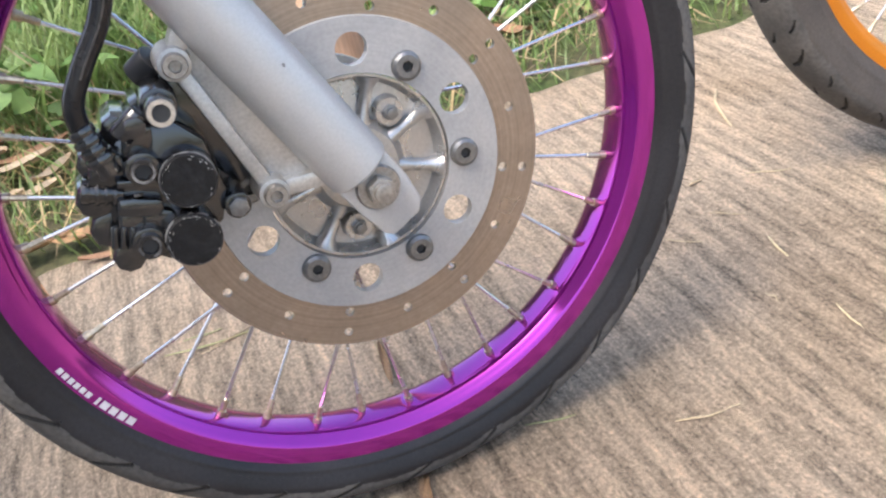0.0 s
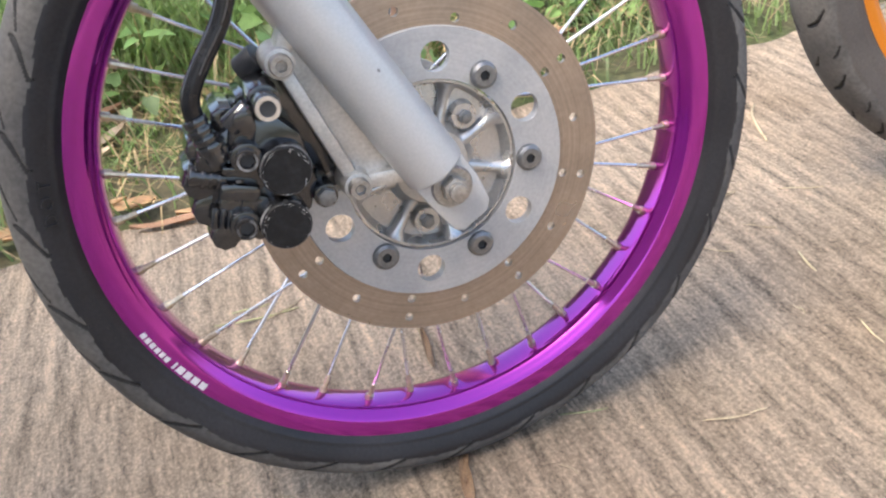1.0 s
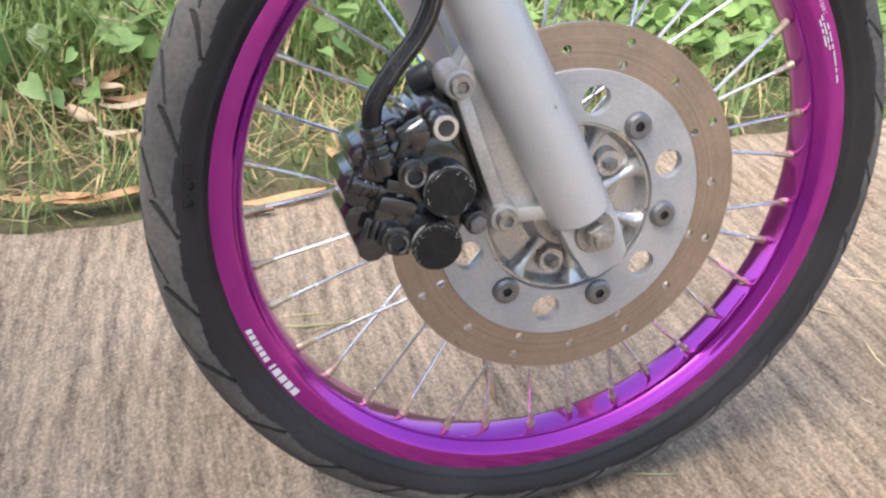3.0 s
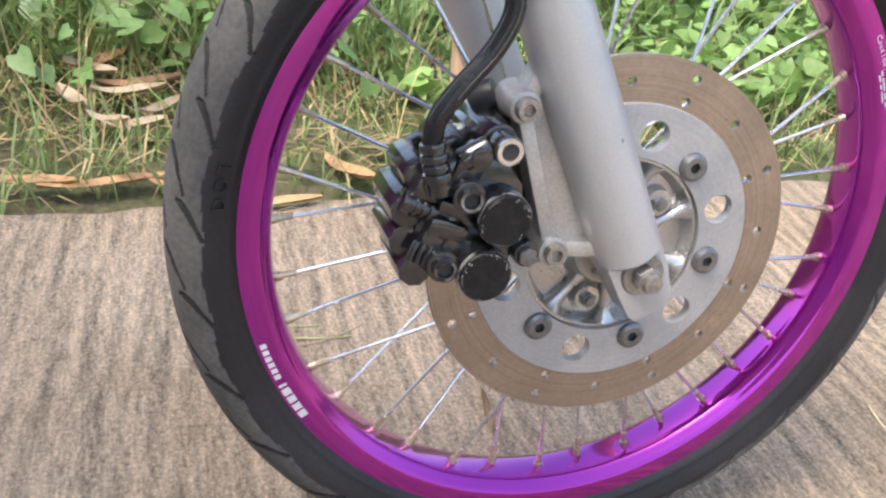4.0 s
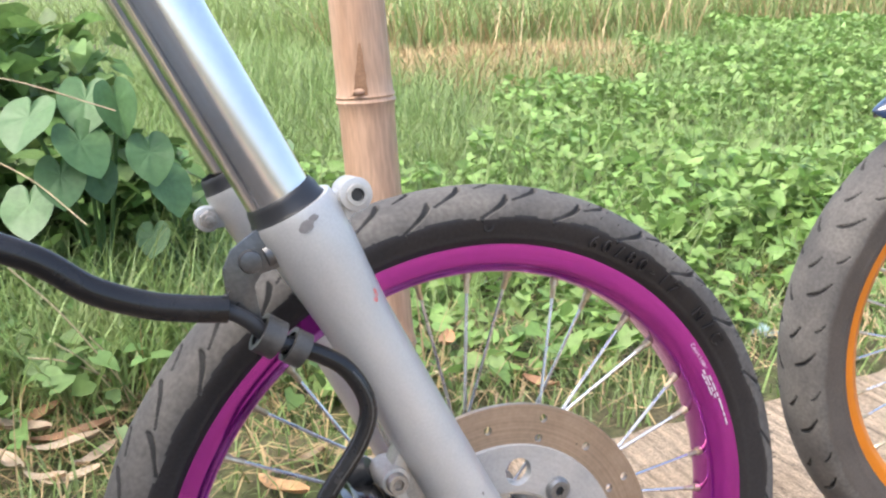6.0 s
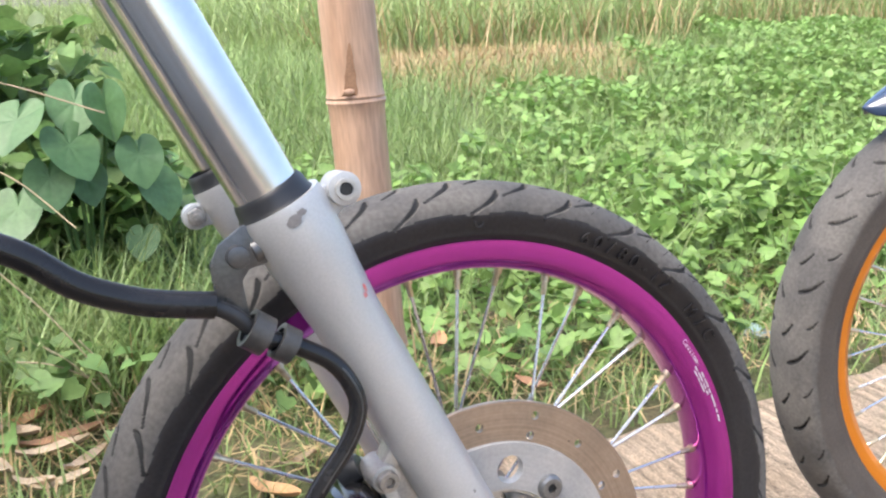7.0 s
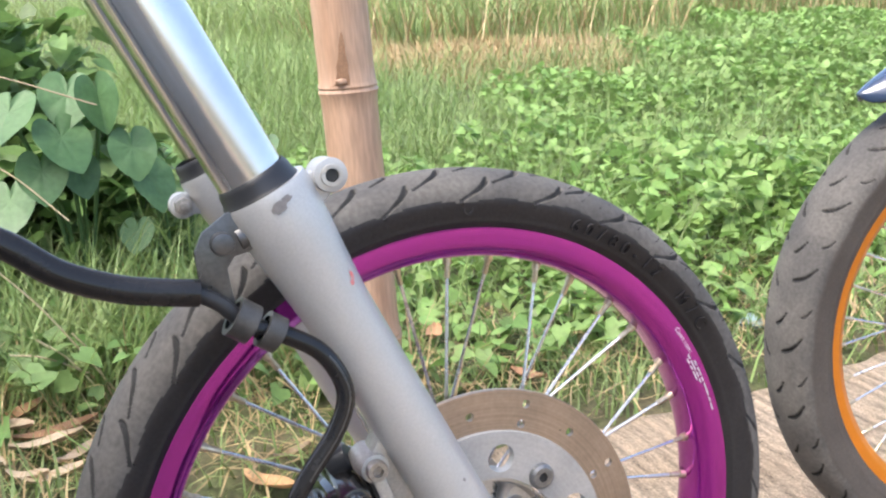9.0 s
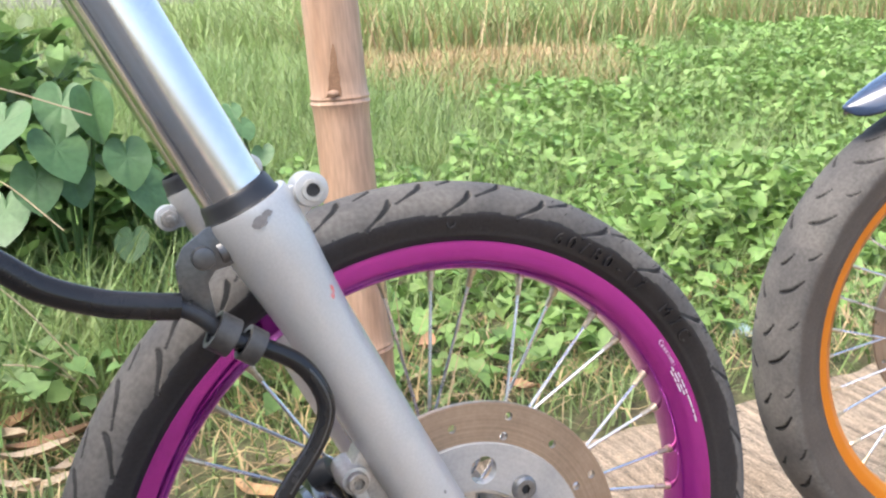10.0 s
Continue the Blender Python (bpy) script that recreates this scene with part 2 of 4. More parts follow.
def cyl(bm, p0, p1, r0, r1=None, seg=24, bevel=0.0):
    p0, p1 = Vector(p0), Vector(p1)
    r1 = r0 if r1 is None else r1
    ax = p1 - p0
    m = Matrix.Translation((p0 + p1) / 2) @ ax.to_track_quat("Z", "Y").to_matrix().to_4x4()
    g = bmesh.ops.create_cone(bm, cap_ends=True, segments=seg, radius1=r0, radius2=r1, depth=ax.length, matrix=m)
    if bevel:
        caps = {e for v in g["verts"] for f in v.link_faces if len(f.verts) == seg for e in f.edges}
        bmesh.ops.bevel(bm, geom=list(caps), offset=bevel, segments=2, profile=0.6, affect="EDGES")


def ring(bm, p0, p1, r_in, r_out, seg=32):
    """A tube with walls, from p0 to p1."""
    lathe(bm, [(0, r_in), (0, r_out), (1, r_out), (1, r_in), (0, r_in)], p0, p1, seg)


def lathe(bm, prof, p0, p1, seg=48):
    """Turns a profile of (place along p0-p1 as a share, radius) about that line."""
    p0, p1 = Vector(p0), Vector(p1)
    ax = p1 - p0
    q = ax.to_track_quat("Z", "Y")
    u, v = q @ Vector((1, 0, 0)), q @ Vector((0, 1, 0))
    rows = []
    for h, r in prof:
        c = p0 + ax * h
        if r < 1e-6:
            rows.append([bm.verts.new(c)])
        else:
            rows.append([bm.verts.new(c + r * (math.cos(a) * u + math.sin(a) * v)) for a in (2 * math.pi * i / seg for i in range(seg))])
    for a, b in zip(rows, rows[1:]):
        for i in range(seg):
            j = (i + 1) % seg
            f = [a[i % len(a)], a[j % len(a)], b[j % len(b)], b[i % len(b)]]
            f = list(dict.fromkeys(f))
            if len(f) > 2:
                bm.faces.new(f)


def smooth_path(points, n=8):
    """A Catmull-Rom line through the points."""
    pts = [Vector(p) for p in points]
    pts = [2 * pts[0] - pts[1]] + pts + [2 * pts[-1] - pts[-2]]
    out = []
    for a, b, c, d in zip(pts, pts[1:], pts[2:], pts[3:]):
        for i in range(n):
            t = i / n
            out.append(0.5 * (2 * b + (c - a) * t + (2 * a - 5 * b + 4 * c - d) * t * t + (3 * b - a - 3 * c + d) * t ** 3))
    return out + [pts[-2]]


def tube(bm, path, radius, seg=12):
    """A round tube along a path; radius is a number or one for each point."""
    rad = radius if isinstance(radius, (list, tuple)) else [radius] * len(path)
    rows, up = [], Vector((0.3, 1, 0.2)).normalized()
    for i, p in enumerate(path):
        d = (path[min(i + 1, len(path) - 1)] - path[max(i - 1, 0)]).normalized()
        u = (up - d * up.dot(d)).normalized()
        v = d.cross(u)
        up = u
        rows.append([bm.verts.new(p + rad[i] * (math.cos(a) * u + math.sin(a) * v)) for a in (2 * math.pi * k / seg for k in range(seg))])
    for a, b in zip(rows, rows[1:]):
        for i in range(seg):
            bm.faces.new((a[i], a[(i + 1) % seg], b[(i + 1) % seg], b[i]))
    bm.faces.new(rows[0][::-1])
    bm.faces.new(rows[-1])


def prism(bm, outline, y0, y1, bevel=0.002):
    """An outline of (x, z), pushed from y0 to y1, with rounded edges."""
    a = [bm.verts.new((x, y0, z)) for x, z in outline]
    b = [bm.verts.new((x, y1, z)) for x, z in outline]
    faces = [bm.faces.new(a), bm.faces.new(b[::-1])]
    for i in range(len(a)):
        j = (i + 1) % len(a)
        faces.append(bm.faces.new((a[i], b[i], b[j], a[j])))
    if bevel:
        edges = list({e for f in faces for e in f.edges})
        bmesh.ops.recalc_face_normals(bm, faces=faces)
        bmesh.ops.bevel(bm, geom=edges, offset=bevel, segments=2, profile=0.6, affect="EDGES")


def grid_mesh(name, rows, wrap_u=True, wrap_v=False, mats=(), face_mat=None):
    """A mesh from an array of points [u, v, 3]."""
    nu, nv = rows.shape[:2]
    iu = np.arange(nu if wrap_u else nu - 1)
    iv = np.arange(nv if wrap_v else nv - 1)
    a, b = np.meshgrid(iu, iv, indexing="ij")
    a2, b2 = (a + 1) % nu, (b + 1) % nv
    quads = np.stack([a * nv + b, a2 * nv + b, a2 * nv + b2, a * nv + b2], -1).reshape(-1, 4)
    me = bpy.data.meshes.new(name)
    me.from_pydata(rows.reshape(-1, 3).tolist(), [], quads.tolist())
    for m in mats:
        me.materials.append(m)
    me.polygons.foreach_set("use_smooth", [True] * len(quads))
    if face_mat is not None:
        me.polygons.foreach_set("material_index", face_mat(a, b).reshape(-1).astype(int))
    return me


def from_templates(name, verts, faces, mats):
    """Many copies of one small mesh as one: verts is an array [copies, points, 3], faces the faces of one copy."""
    n, k = verts.shape[:2]
    big = []
    for f in faces:
        big.append(np.arange(n)[:, None] * k + np.array(f)[None, :])
    me = bpy.data.meshes.new(name)
    me.from_pydata(verts.reshape(-1, 3).tolist(), [], [r for block in big for r in block.tolist()])
    for m in mats:
        me.materials.append(m)
    me.polygons.foreach_set("use_smooth", [True] * len(me.polygons))
    return me


def polar(r, deg, y):
    a = radians(deg)
    return Vector((r * math.cos(a), y, r * math.sin(a)))


def letters(text, size, depth):
    """Meshes of single letters, each about its own middle, with their widths."""
    made = []
    for ch in text:
        cu = bpy.data.curves.new("letter", "FONT")
        cu.body, cu.size, cu.extrude, cu.align_x = ch, size, depth, "CENTER"
        ob = bpy.data.objects.new("letter", cu)
        me = bpy.data.meshes.new_from_object(ob)
        bpy.data.objects.remove(ob)
        made.append(me)
    return made


def letters_on_circle(bm, text, size, depth, r, y, start, step, outward=True, tilt=0.0):
    """Letters round a wheel's side that faces -y, tops outward, read clockwise."""
    for i, me in enumerate(letters(text, size, depth)):
        a = start - step * i
        out = polar(1, a, 0)
        along = polar(1, a - 90, 0)
        if not outward:
            out, along = -out, -along
        out = (out + Vector((0, -tilt, 0))).normalized()
        m = Matrix((along, out, along.cross(out))).transposed().to_4x4()
        m.translation = polar(r, a, y)
        me.transform(m)
        bm.from_mesh(me)


def bar_on_circle(bm, r0, r1, a0, a1, y, depth, n=4, slope=0.0):
    """A raised bar along an arc of the wheel's side."""
    f, g = [], []
    for i in range(n + 1):
        a = a0 + (a1 - a0) * i / n
        f.append([bm.verts.new(polar(r, a, yy)) for r, yy in ((r0, y), (r1, y - slope), (r1, y - slope - depth), (r0, y - depth))])
    for p, q in zip(f, f[1:]):
        for i in range(4):
            j = (i + 1) % 4
            bm.faces.new((p[i], p[j], q[j], q[i]))
    bm.faces.new(f[0])
    bm.faces.new(f[-1][::-1])


# ---- wheels ----
def tyre_mesh(name, side_mat, tread_mat, r_top=0.264, half=0.029, r_s=0.2425, slashes=(), count=28):
    """A road tyre with slanting cut grooves, its section swept about the axle; r_s is where the tread begins."""
    nu = 2100
    k = (r_s - 0.0025 - 0.2225) / 0.0205
    side = [(0.0185, 0.2225), (0.0215, 0.2255), (0.0238, 0.2290), (0.0249, 0.2305), (0.0249, 0.2318), (0.0258, 0.2345), (0.0272, 0.2385), (0.0285, 0.2430)]
    side = [(y * half / 0.029, 0.2225 + (r - 0.2225) * k) for y, r in side]
    crown = []
    nc = 73
    for i in range(nc):
        a = math.pi * i / (nc - 1)
        crown.append((-half * math.cos(a), r_s + (r_top - r_s) * math.sin(a) ** 0.85))
    prof = [(-y, r) for y, r in side] + crown + side[::-1]
    prof += [(y, r) for y, r in ((0.012, 0.2215), (-0.012, 0.2215))]
    P = np.array(prof)
    nv = len(P)
    ang = np.linspace(0, 2 * np.pi, nu, endpoint=False)
    r = np.tile(P[:, 1], (nu, 1))
    y = np.tile(P[:, 0], (nu, 1))
    s = np.full(nv, 9.0)
    s[len(side):len(side) + nc] = np.linspace(-1, 1, nc)
    S, A = np.meshgrid(s, ang)
    cut = np.zeros_like(S)
    pitch = 2 * np.pi / count
    for sgn in (-1, 1):
        # the slashes of each pitch; the far side is half a pitch on
        for lo, hi, lean, shift, wide in slashes:
            t = sgn * S
            u = (t - lo) / (hi - lo)
            middle = (u - 0.22 * np.sin(np.pi * np.clip(u, 0, 1))) * lean * pitch + (shift + (0.0 if sgn < 0 else 0.5)) * pitch
            d = (A - middle) % pitch
            d = np.minimum(d, pitch - d)
            taper = np.clip(u / 0.15, 0.75, 1) * np.clip((1 - u) / 0.3, 0.65, 1)
            cut = np.maximum(cut, np.where((u > 0) & (u < 1), np.clip((wide * taper - d) / (wide * 0.4), 0, 1), 0))
    r -= 0.0026 * cut
    rows = np.stack([r * np.cos(ang)[:, None], y, r * np.sin(ang)[:, None]], -1)
    edge_lo, edge_hi = len(side), len(side) + nc - 1

    def face_mat(a, b):
        out = np.zeros(a.shape)
        ragged = (1.0 * np.sin(ang * 28) + 0.7 * np.sin(ang * 11 + 1))[a] * 0.7
        tread = (b >= edge_lo + 0.9 + 1.1 * ragged) & (b < edge_hi - 1.4 - 1.1 * ragged)
        out[tread] = 1
        deep = cut[a, b] + cut[a, np.minimum(b + 1, nv - 1)] > 0.45
        out[tread & deep] = 2
        return out

    return grid_mesh(name, rows, True, True, (side_mat, tread_mat, GROOVE), face_mat)


def rim_mesh(name, mat):
    """An alloy rim: two flanges, a round well, a dimple swelling at each nipple."""
    nu = 1080
    half = [(0.0165, 0.2245), (0.0180, 0.2282), (0.0196, 0.2292), (0.0208, 0.2282), (0.0210, 0.2250), (0.0207, 0.2140), (0.0198, 0.2112),
            (0.0178, 0.2094), (0.0160, 0.2072), (0.0146, 0.2052), (0.0120, 0.2040), (0.0085, 0.2032), (0.0040, 0.2028)]
    prof = half + [(0.0, 0.2027)] + [(-y, r) for y, r in half[::-1]]
    prof += [(-0.0155, 0.2200), (-0.010, 0.2120), (0.010, 0.2120), (0.0155, 0.2200)]
    P = np.array(prof)
    ang = np.linspace(0, 2 * np.pi, nu, endpoint=False)
    r = np.tile(P[:, 1], (nu, 1))
    y = np.tile(P[:, 0], (nu, 1))
    inner = np.zeros(len(P))
    inner[7:len(half) * 2 - 6] = 1
    for k in range(36):
        d = (ang - radians(-12 - 10 * k) + np.pi) % (2 * np.pi) - np.pi
        side = 0.0045 if k % 2 else -0.0045
        b = np.exp(-((d[:, None] * 0.203) ** 2 + (y - side) ** 2) / 0.0034 ** 2)
        r = r - 0.0012 * b * inner[None, :]
    rows = np.stack([r * np.cos(ang)[:, None], y, r * np.sin(ang)[:, None]], -1)
    return grid_mesh(name, rows, True, True, (mat,))


# near or far flange, and which way the spoke leans, by the nipple's number
LACE = ((-1, -1, 20), (1, -1, 15), (-1, 1, 20), (1, 1, 15))


def spokes(parent, turn, hub_r, hub_y, phase):
    for k in range(36):
        side, way, lean = LACE[(k + phase) % 4]
        a = turn - 10 * k
        p1 = polar(0.2012, a, 0.0035 * side)
        p0 = polar(hub_r, a + way * lean, hub_y * side)
        d = (p1 - p0).normalized()
        bm = bmesh.new()
        cyl(bm, p0, p1 - d * 0.008, 0.00125, seg=10)
        sp = part("spoke", bm, SPOKE, parent)
        bm = bmesh.new()
        cyl(bm, p1 - d * 0.0125, p1 - d * 0.001, 0.0021, seg=8)
        cyl(bm, p1 - d * 0.003, p1 + d * 0.003, 0.0031, seg=12)
        part("nipple", bm, BRASS, sp, "small nickel-plated spoke nipple")


# ---- the near motorcycle ----
AXLE_Z, SIDE_LEAN = 0.262, -5.0
bike = new("motorcycle")
bike.matrix_world = pose(0, 0, AXLE_Z, SIDE_LEAN, 0, 0)
tagged(bike, "motorcycle front end with purple rim and silver fork, parked on concrete", "motorcycle")
A0 = -12.0

tyre = part("tyre", tyre_mesh("tyre", SIDEWALL, TREAD, slashes=((0.52, 0.98, 0.38, 0.44, 0.0096), (0.14, 0.66, 0.44, 0.95, 0.0092), (0.02, 0.30, 0.26, 0.55, 0.0076))), None, bike, "narrow black road tyre with dusty grooved tread")
rim = part("rim", rim_mesh("rim", PURPLE), None, bike, "glossy purple anodised alloy rim")
bm = bmesh.new()
letters_on_circle(bm, "60/80-17", 0.0135, 0.0018, 0.2322, -0.0261, 66.0, 2.75, tilt=0.32)
part("size_marking", bm, SIDEWALL, tyre, "raised size marking on the black sidewall")
for text, size, start, step in (("M/C", 0.0135, 39.0, 3.2), ("DOT", 0.0110, 172.6, 2.7)):
    bm = bmesh.new()
    letters_on_circle(bm, text, size, 0.0018, 0.2324, -0.0260, start, step, tilt=0.32)
    part("sidewall_marking", bm, SIDEWALL, tyre, "raised letters on the black sidewall")
marks = [28.5, 27.0, 25.5, 23.5, 22.0, 20.5] + [197 - 2.2 * i for i in range(6)] + [212 - 2.0 * i for i in range(4)] + [248 - 2.0 * i for i in range(10)] + [177.0] + [163.5 - 2.1 * i for i in range(5)]
for i, a in enumerate(marks):
    bm = bmesh.new()
    bar_on_circle(bm, 0.2335, 0.2405, a, a - (0.7, 1.1, 0.5)[i % 3], -0.0254, 0.0008, 2, 0.0022)
    part("raised_marking", bm, SIDEWALL, tyre)
bm = bmesh.new()
ring(bm, polar(0.2375, 86.3, -0.0270), polar(0.2375, 86.3, -0.0282), 0.0022, 0.0036, 16)
part("raised_ring", bm, SIDEWALL, tyre)

bm = bmesh.new()
rw = random.Random(5)
for i in range(72):
    a = -75 + 2.05 * i + rw.uniform(-0.5, 0.5)
    q = polar(0.2530 if i % 2 else 0.2590, a, -0.0265 if i % 2 else -0.0195)
    out = (polar(1, a + rw.uniform(-25, 25), 0) * 0.8 + Vector((0, -0.6, 0))).normalized()
    cyl(bm, q, q + out * rw.uniform(0.002, 0.0055), 0.00035, 0.0002, seg=5)
part("rubber_whiskers", bm, SIDEWALL, tyre, "tiny rubber hairs left from moulding")

# print on the rim: unreadable lines and the maker's mark as plain bars
bm = bmesh.new()
letters_on_circle(bm, "Caution:", 0.0054, 0.0001, 0.2185, -0.0212, 34.0, 0.86)
part("caution_print", bm, WHITE, rim, "small white caution print")
lines = []
for r, a0, words in ((0.2188, 26.0, (1.3, 2.0, 1.0, 1.7)), (0.2188, 18.6, (1.2, 0.9, 1.6)), (0.2163, 28.0, (1.1, 2.4, 1.3, 1.0)), (0.2141, 27.4, (1.4, 1.0, 2.2))):
    for w in words:
        lines.append((r, a0, a0 - w))
        a0 -= w + 0.45
for r, a0, a1 in lines:
    bm = bmesh.new()
    bar_on_circle(bm, r, r + 0.0011, a0, a1, -0.0212, 0.0002, 10)
    part("print_line", bm, WHITE, rim)
for a0, a1, r0, r1 in [(-147.0 - 1.75 * i, -148.35 - 1.75 * i, 0.2176, 0.2230) for i in range(4)] + [(-154.1, -154.6, 0.2176, 0.2230)] + \
        [(-155.8 - 1.25 * i, -156.7 - 1.25 * i, 0.2185, 0.2225) for i in range(6)]:
    bm = bmesh.new()
    bar_on_circle(bm, r0, r1, a0, a1, -0.0212, 0.0002, 3)
    part("print_bar", bm, WHITE, rim)

# hub, spokes
bm = bmesh.new()
lathe(bm, [(0, 0.014), (0, 0.030), (0.12, 0.030), (0.14, 0.058), (0.20, 0.058), (0.24, 0.036), (0.76, 0.036), (0.80, 0.056), (0.88, 0.056), (0.9, 0.030),
           (1, 0.028), (1, 0.012), (0, 0.014)], (0, -0.040, 0), (0, 0.045, 0), 64)
hub = part("hub", bm, CAST, bike, "cast aluminium wheel hub")
spokes(bike, A0, 0.052, 0.024, 0)

# hub face: a dished casting with ribs and three studs, inside the disc carrier
bm = bmesh.new()
lathe(bm, [(0, 0.016), (0.0, 0.025), (0.75, 0.031), (0.9, 0.052), (0.25, 0.0555), (0.05, 0.0556), (0.05, 0.0572), (1.0, 0.0572)], (0, -0.0475, 0), (0, -0.036, 0), 72)
hub_face = part("hub_face", bm, POLISHED, bike, "shiny dished casting with ribs in the middle of the disc")
for a in (43, -106, 168):
    bm = bmesh.new()
    lathe(bm, [(0.0, 0.0), (0, 0.0085), (0.15, 0.0088), (1, 0.0100)], polar(0.0385, a, -0.0455), polar(0.0385, a, -0.036), 28)
    part("stud_boss", bm, POLISHED, hub_face)
    bm = bmesh.new()
    cyl(bm, polar(0.0385, a, -0.0490), polar(0.0385, a, -0.0445), 0.0050, seg=6, bevel=0.0006)
    cyl(bm, polar(0.0385, a, -0.0510), polar(0.0385, a, -0.048), 0.0032, seg=14, bevel=0.0004)
    part("stud_nut", bm, BOLT, hub_face)
for a in (21, 66, -84, -128, 146, -172, -20):
    bm = bmesh.new()
    p, q = polar(0.023, a, -0.0405), polar(0.0550, a, -0.0400)
    tube(bm, [p, p * 0.6 + q * 0.4 + Vector((0, -0.0008, 0)), p * 0.2 + q * 0.8, q], [0.0060, 0.0036, 0.0044, 0.0085], 16)
    part("rib", bm, POLISHED, hub_face, "thick shiny cast rib")

# brake disc with its drilled carrier
DISC_A = 49.0


def holed_ring(name, r_in, r_out, y0, y1, holes, mat, parent, label):
    """A flat ring with round holes through it, cut by a boolean before it is linked."""
    bm = bmesh.new()
    lathe(bm, [(0, r_in), (0, r_out - 0.0005), (0.2, r_out), (0.8, r_out), (1, r_out - 0.0005), (1, r_in), (0, r_in)], (0, y0, 0), (0, y1, 0), 144)
    bmesh.ops.recalc_face_normals(bm, faces=bm.faces)
    me = bpy.data.meshes.new(name)
    bm.to_mesh(me)
    bm.free()
    ob = new(name, me)
    bm = bmesh.new()
    for r, a, hr in holes:
        cyl(bm, polar(r, a, y0 - 0.02), polar(r, a, y1 + 0.02), hr, seg=20)
    bmesh.ops.recalc_face_normals(bm, faces=bm.faces)
    cutter_me = bpy.data.meshes.new("cutter")
    bm.to_mesh(cutter_me)
    bm.free()
    cutter = new("cutter", cutter_me)
    mod = ob.modifiers.new("holes", "BOOLEAN")
    mod.operation, mod.solver, mod.object = "DIFFERENCE", "EXACT", cutter
    bpy.context.view_layer.update()
    done = bpy.data.meshes.new_from_object(ob.evaluated_get(bpy.context.evaluated_depsgraph_get()))
    bpy.data.objects.remove(cutter)
    bpy.data.objects.remove(ob)
    done.materials.clear()
    done.materials.append(mat)
    for p in done.polygons:
        p.use_smooth = True
    done.set_sharp_from_angle(angle=radians(30))
    return part(name, done, None, parent, label)


edge_holes = []
for i in range(16):
    a = 2.3 + 22.5 * i
    edge_holes.append((0.0960 if i % 2 else 0.1032, a, 0.0030))
    if i % 2 == 1:
        edge_holes.append((0.1100, a, 0.0030))
disc = holed_ring("brake_disc", 0.0880, 0.1192, -0.0472, -0.0437, edge_holes, DISC, bike, "worn brownish steel brake disc with small drilled holes")
carrier_holes = [(0.0722, 17.6 + 60 * i, 0.0098) for i in range(6)]
carrier = holed_ring("disc_carrier", 0.0582, 0.0912, -0.0495, -0.0425, carrier_holes, CARRIER, disc, "satin grey disc carrier with round holes")
for i in range(6):
    a = DISC_A + 60 * i
    bm = bmesh.new()
    lathe(bm, [(0.0, 0.0033), (0.0, 0.0068), (0.35, 0.0088), (1.0, 0.0092)], polar(0.0675, a, -0.0535), polar(0.0675, a, -0.0492), 32)
    part("disc_bolt", bm, BOLT, disc, "dull button-head hex bolt")
    # hex recess, its inner shade painted by the dark lining
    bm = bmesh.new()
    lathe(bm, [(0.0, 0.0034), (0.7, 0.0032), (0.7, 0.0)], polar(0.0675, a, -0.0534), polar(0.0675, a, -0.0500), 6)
    part("hex_socket", bm, HOLE_SHADE, disc)

# fork legs
FD = Vector((-0.4221, 0, 0.9065)).normalized()
FN = Vector((FD.z, 0, -FD.x))


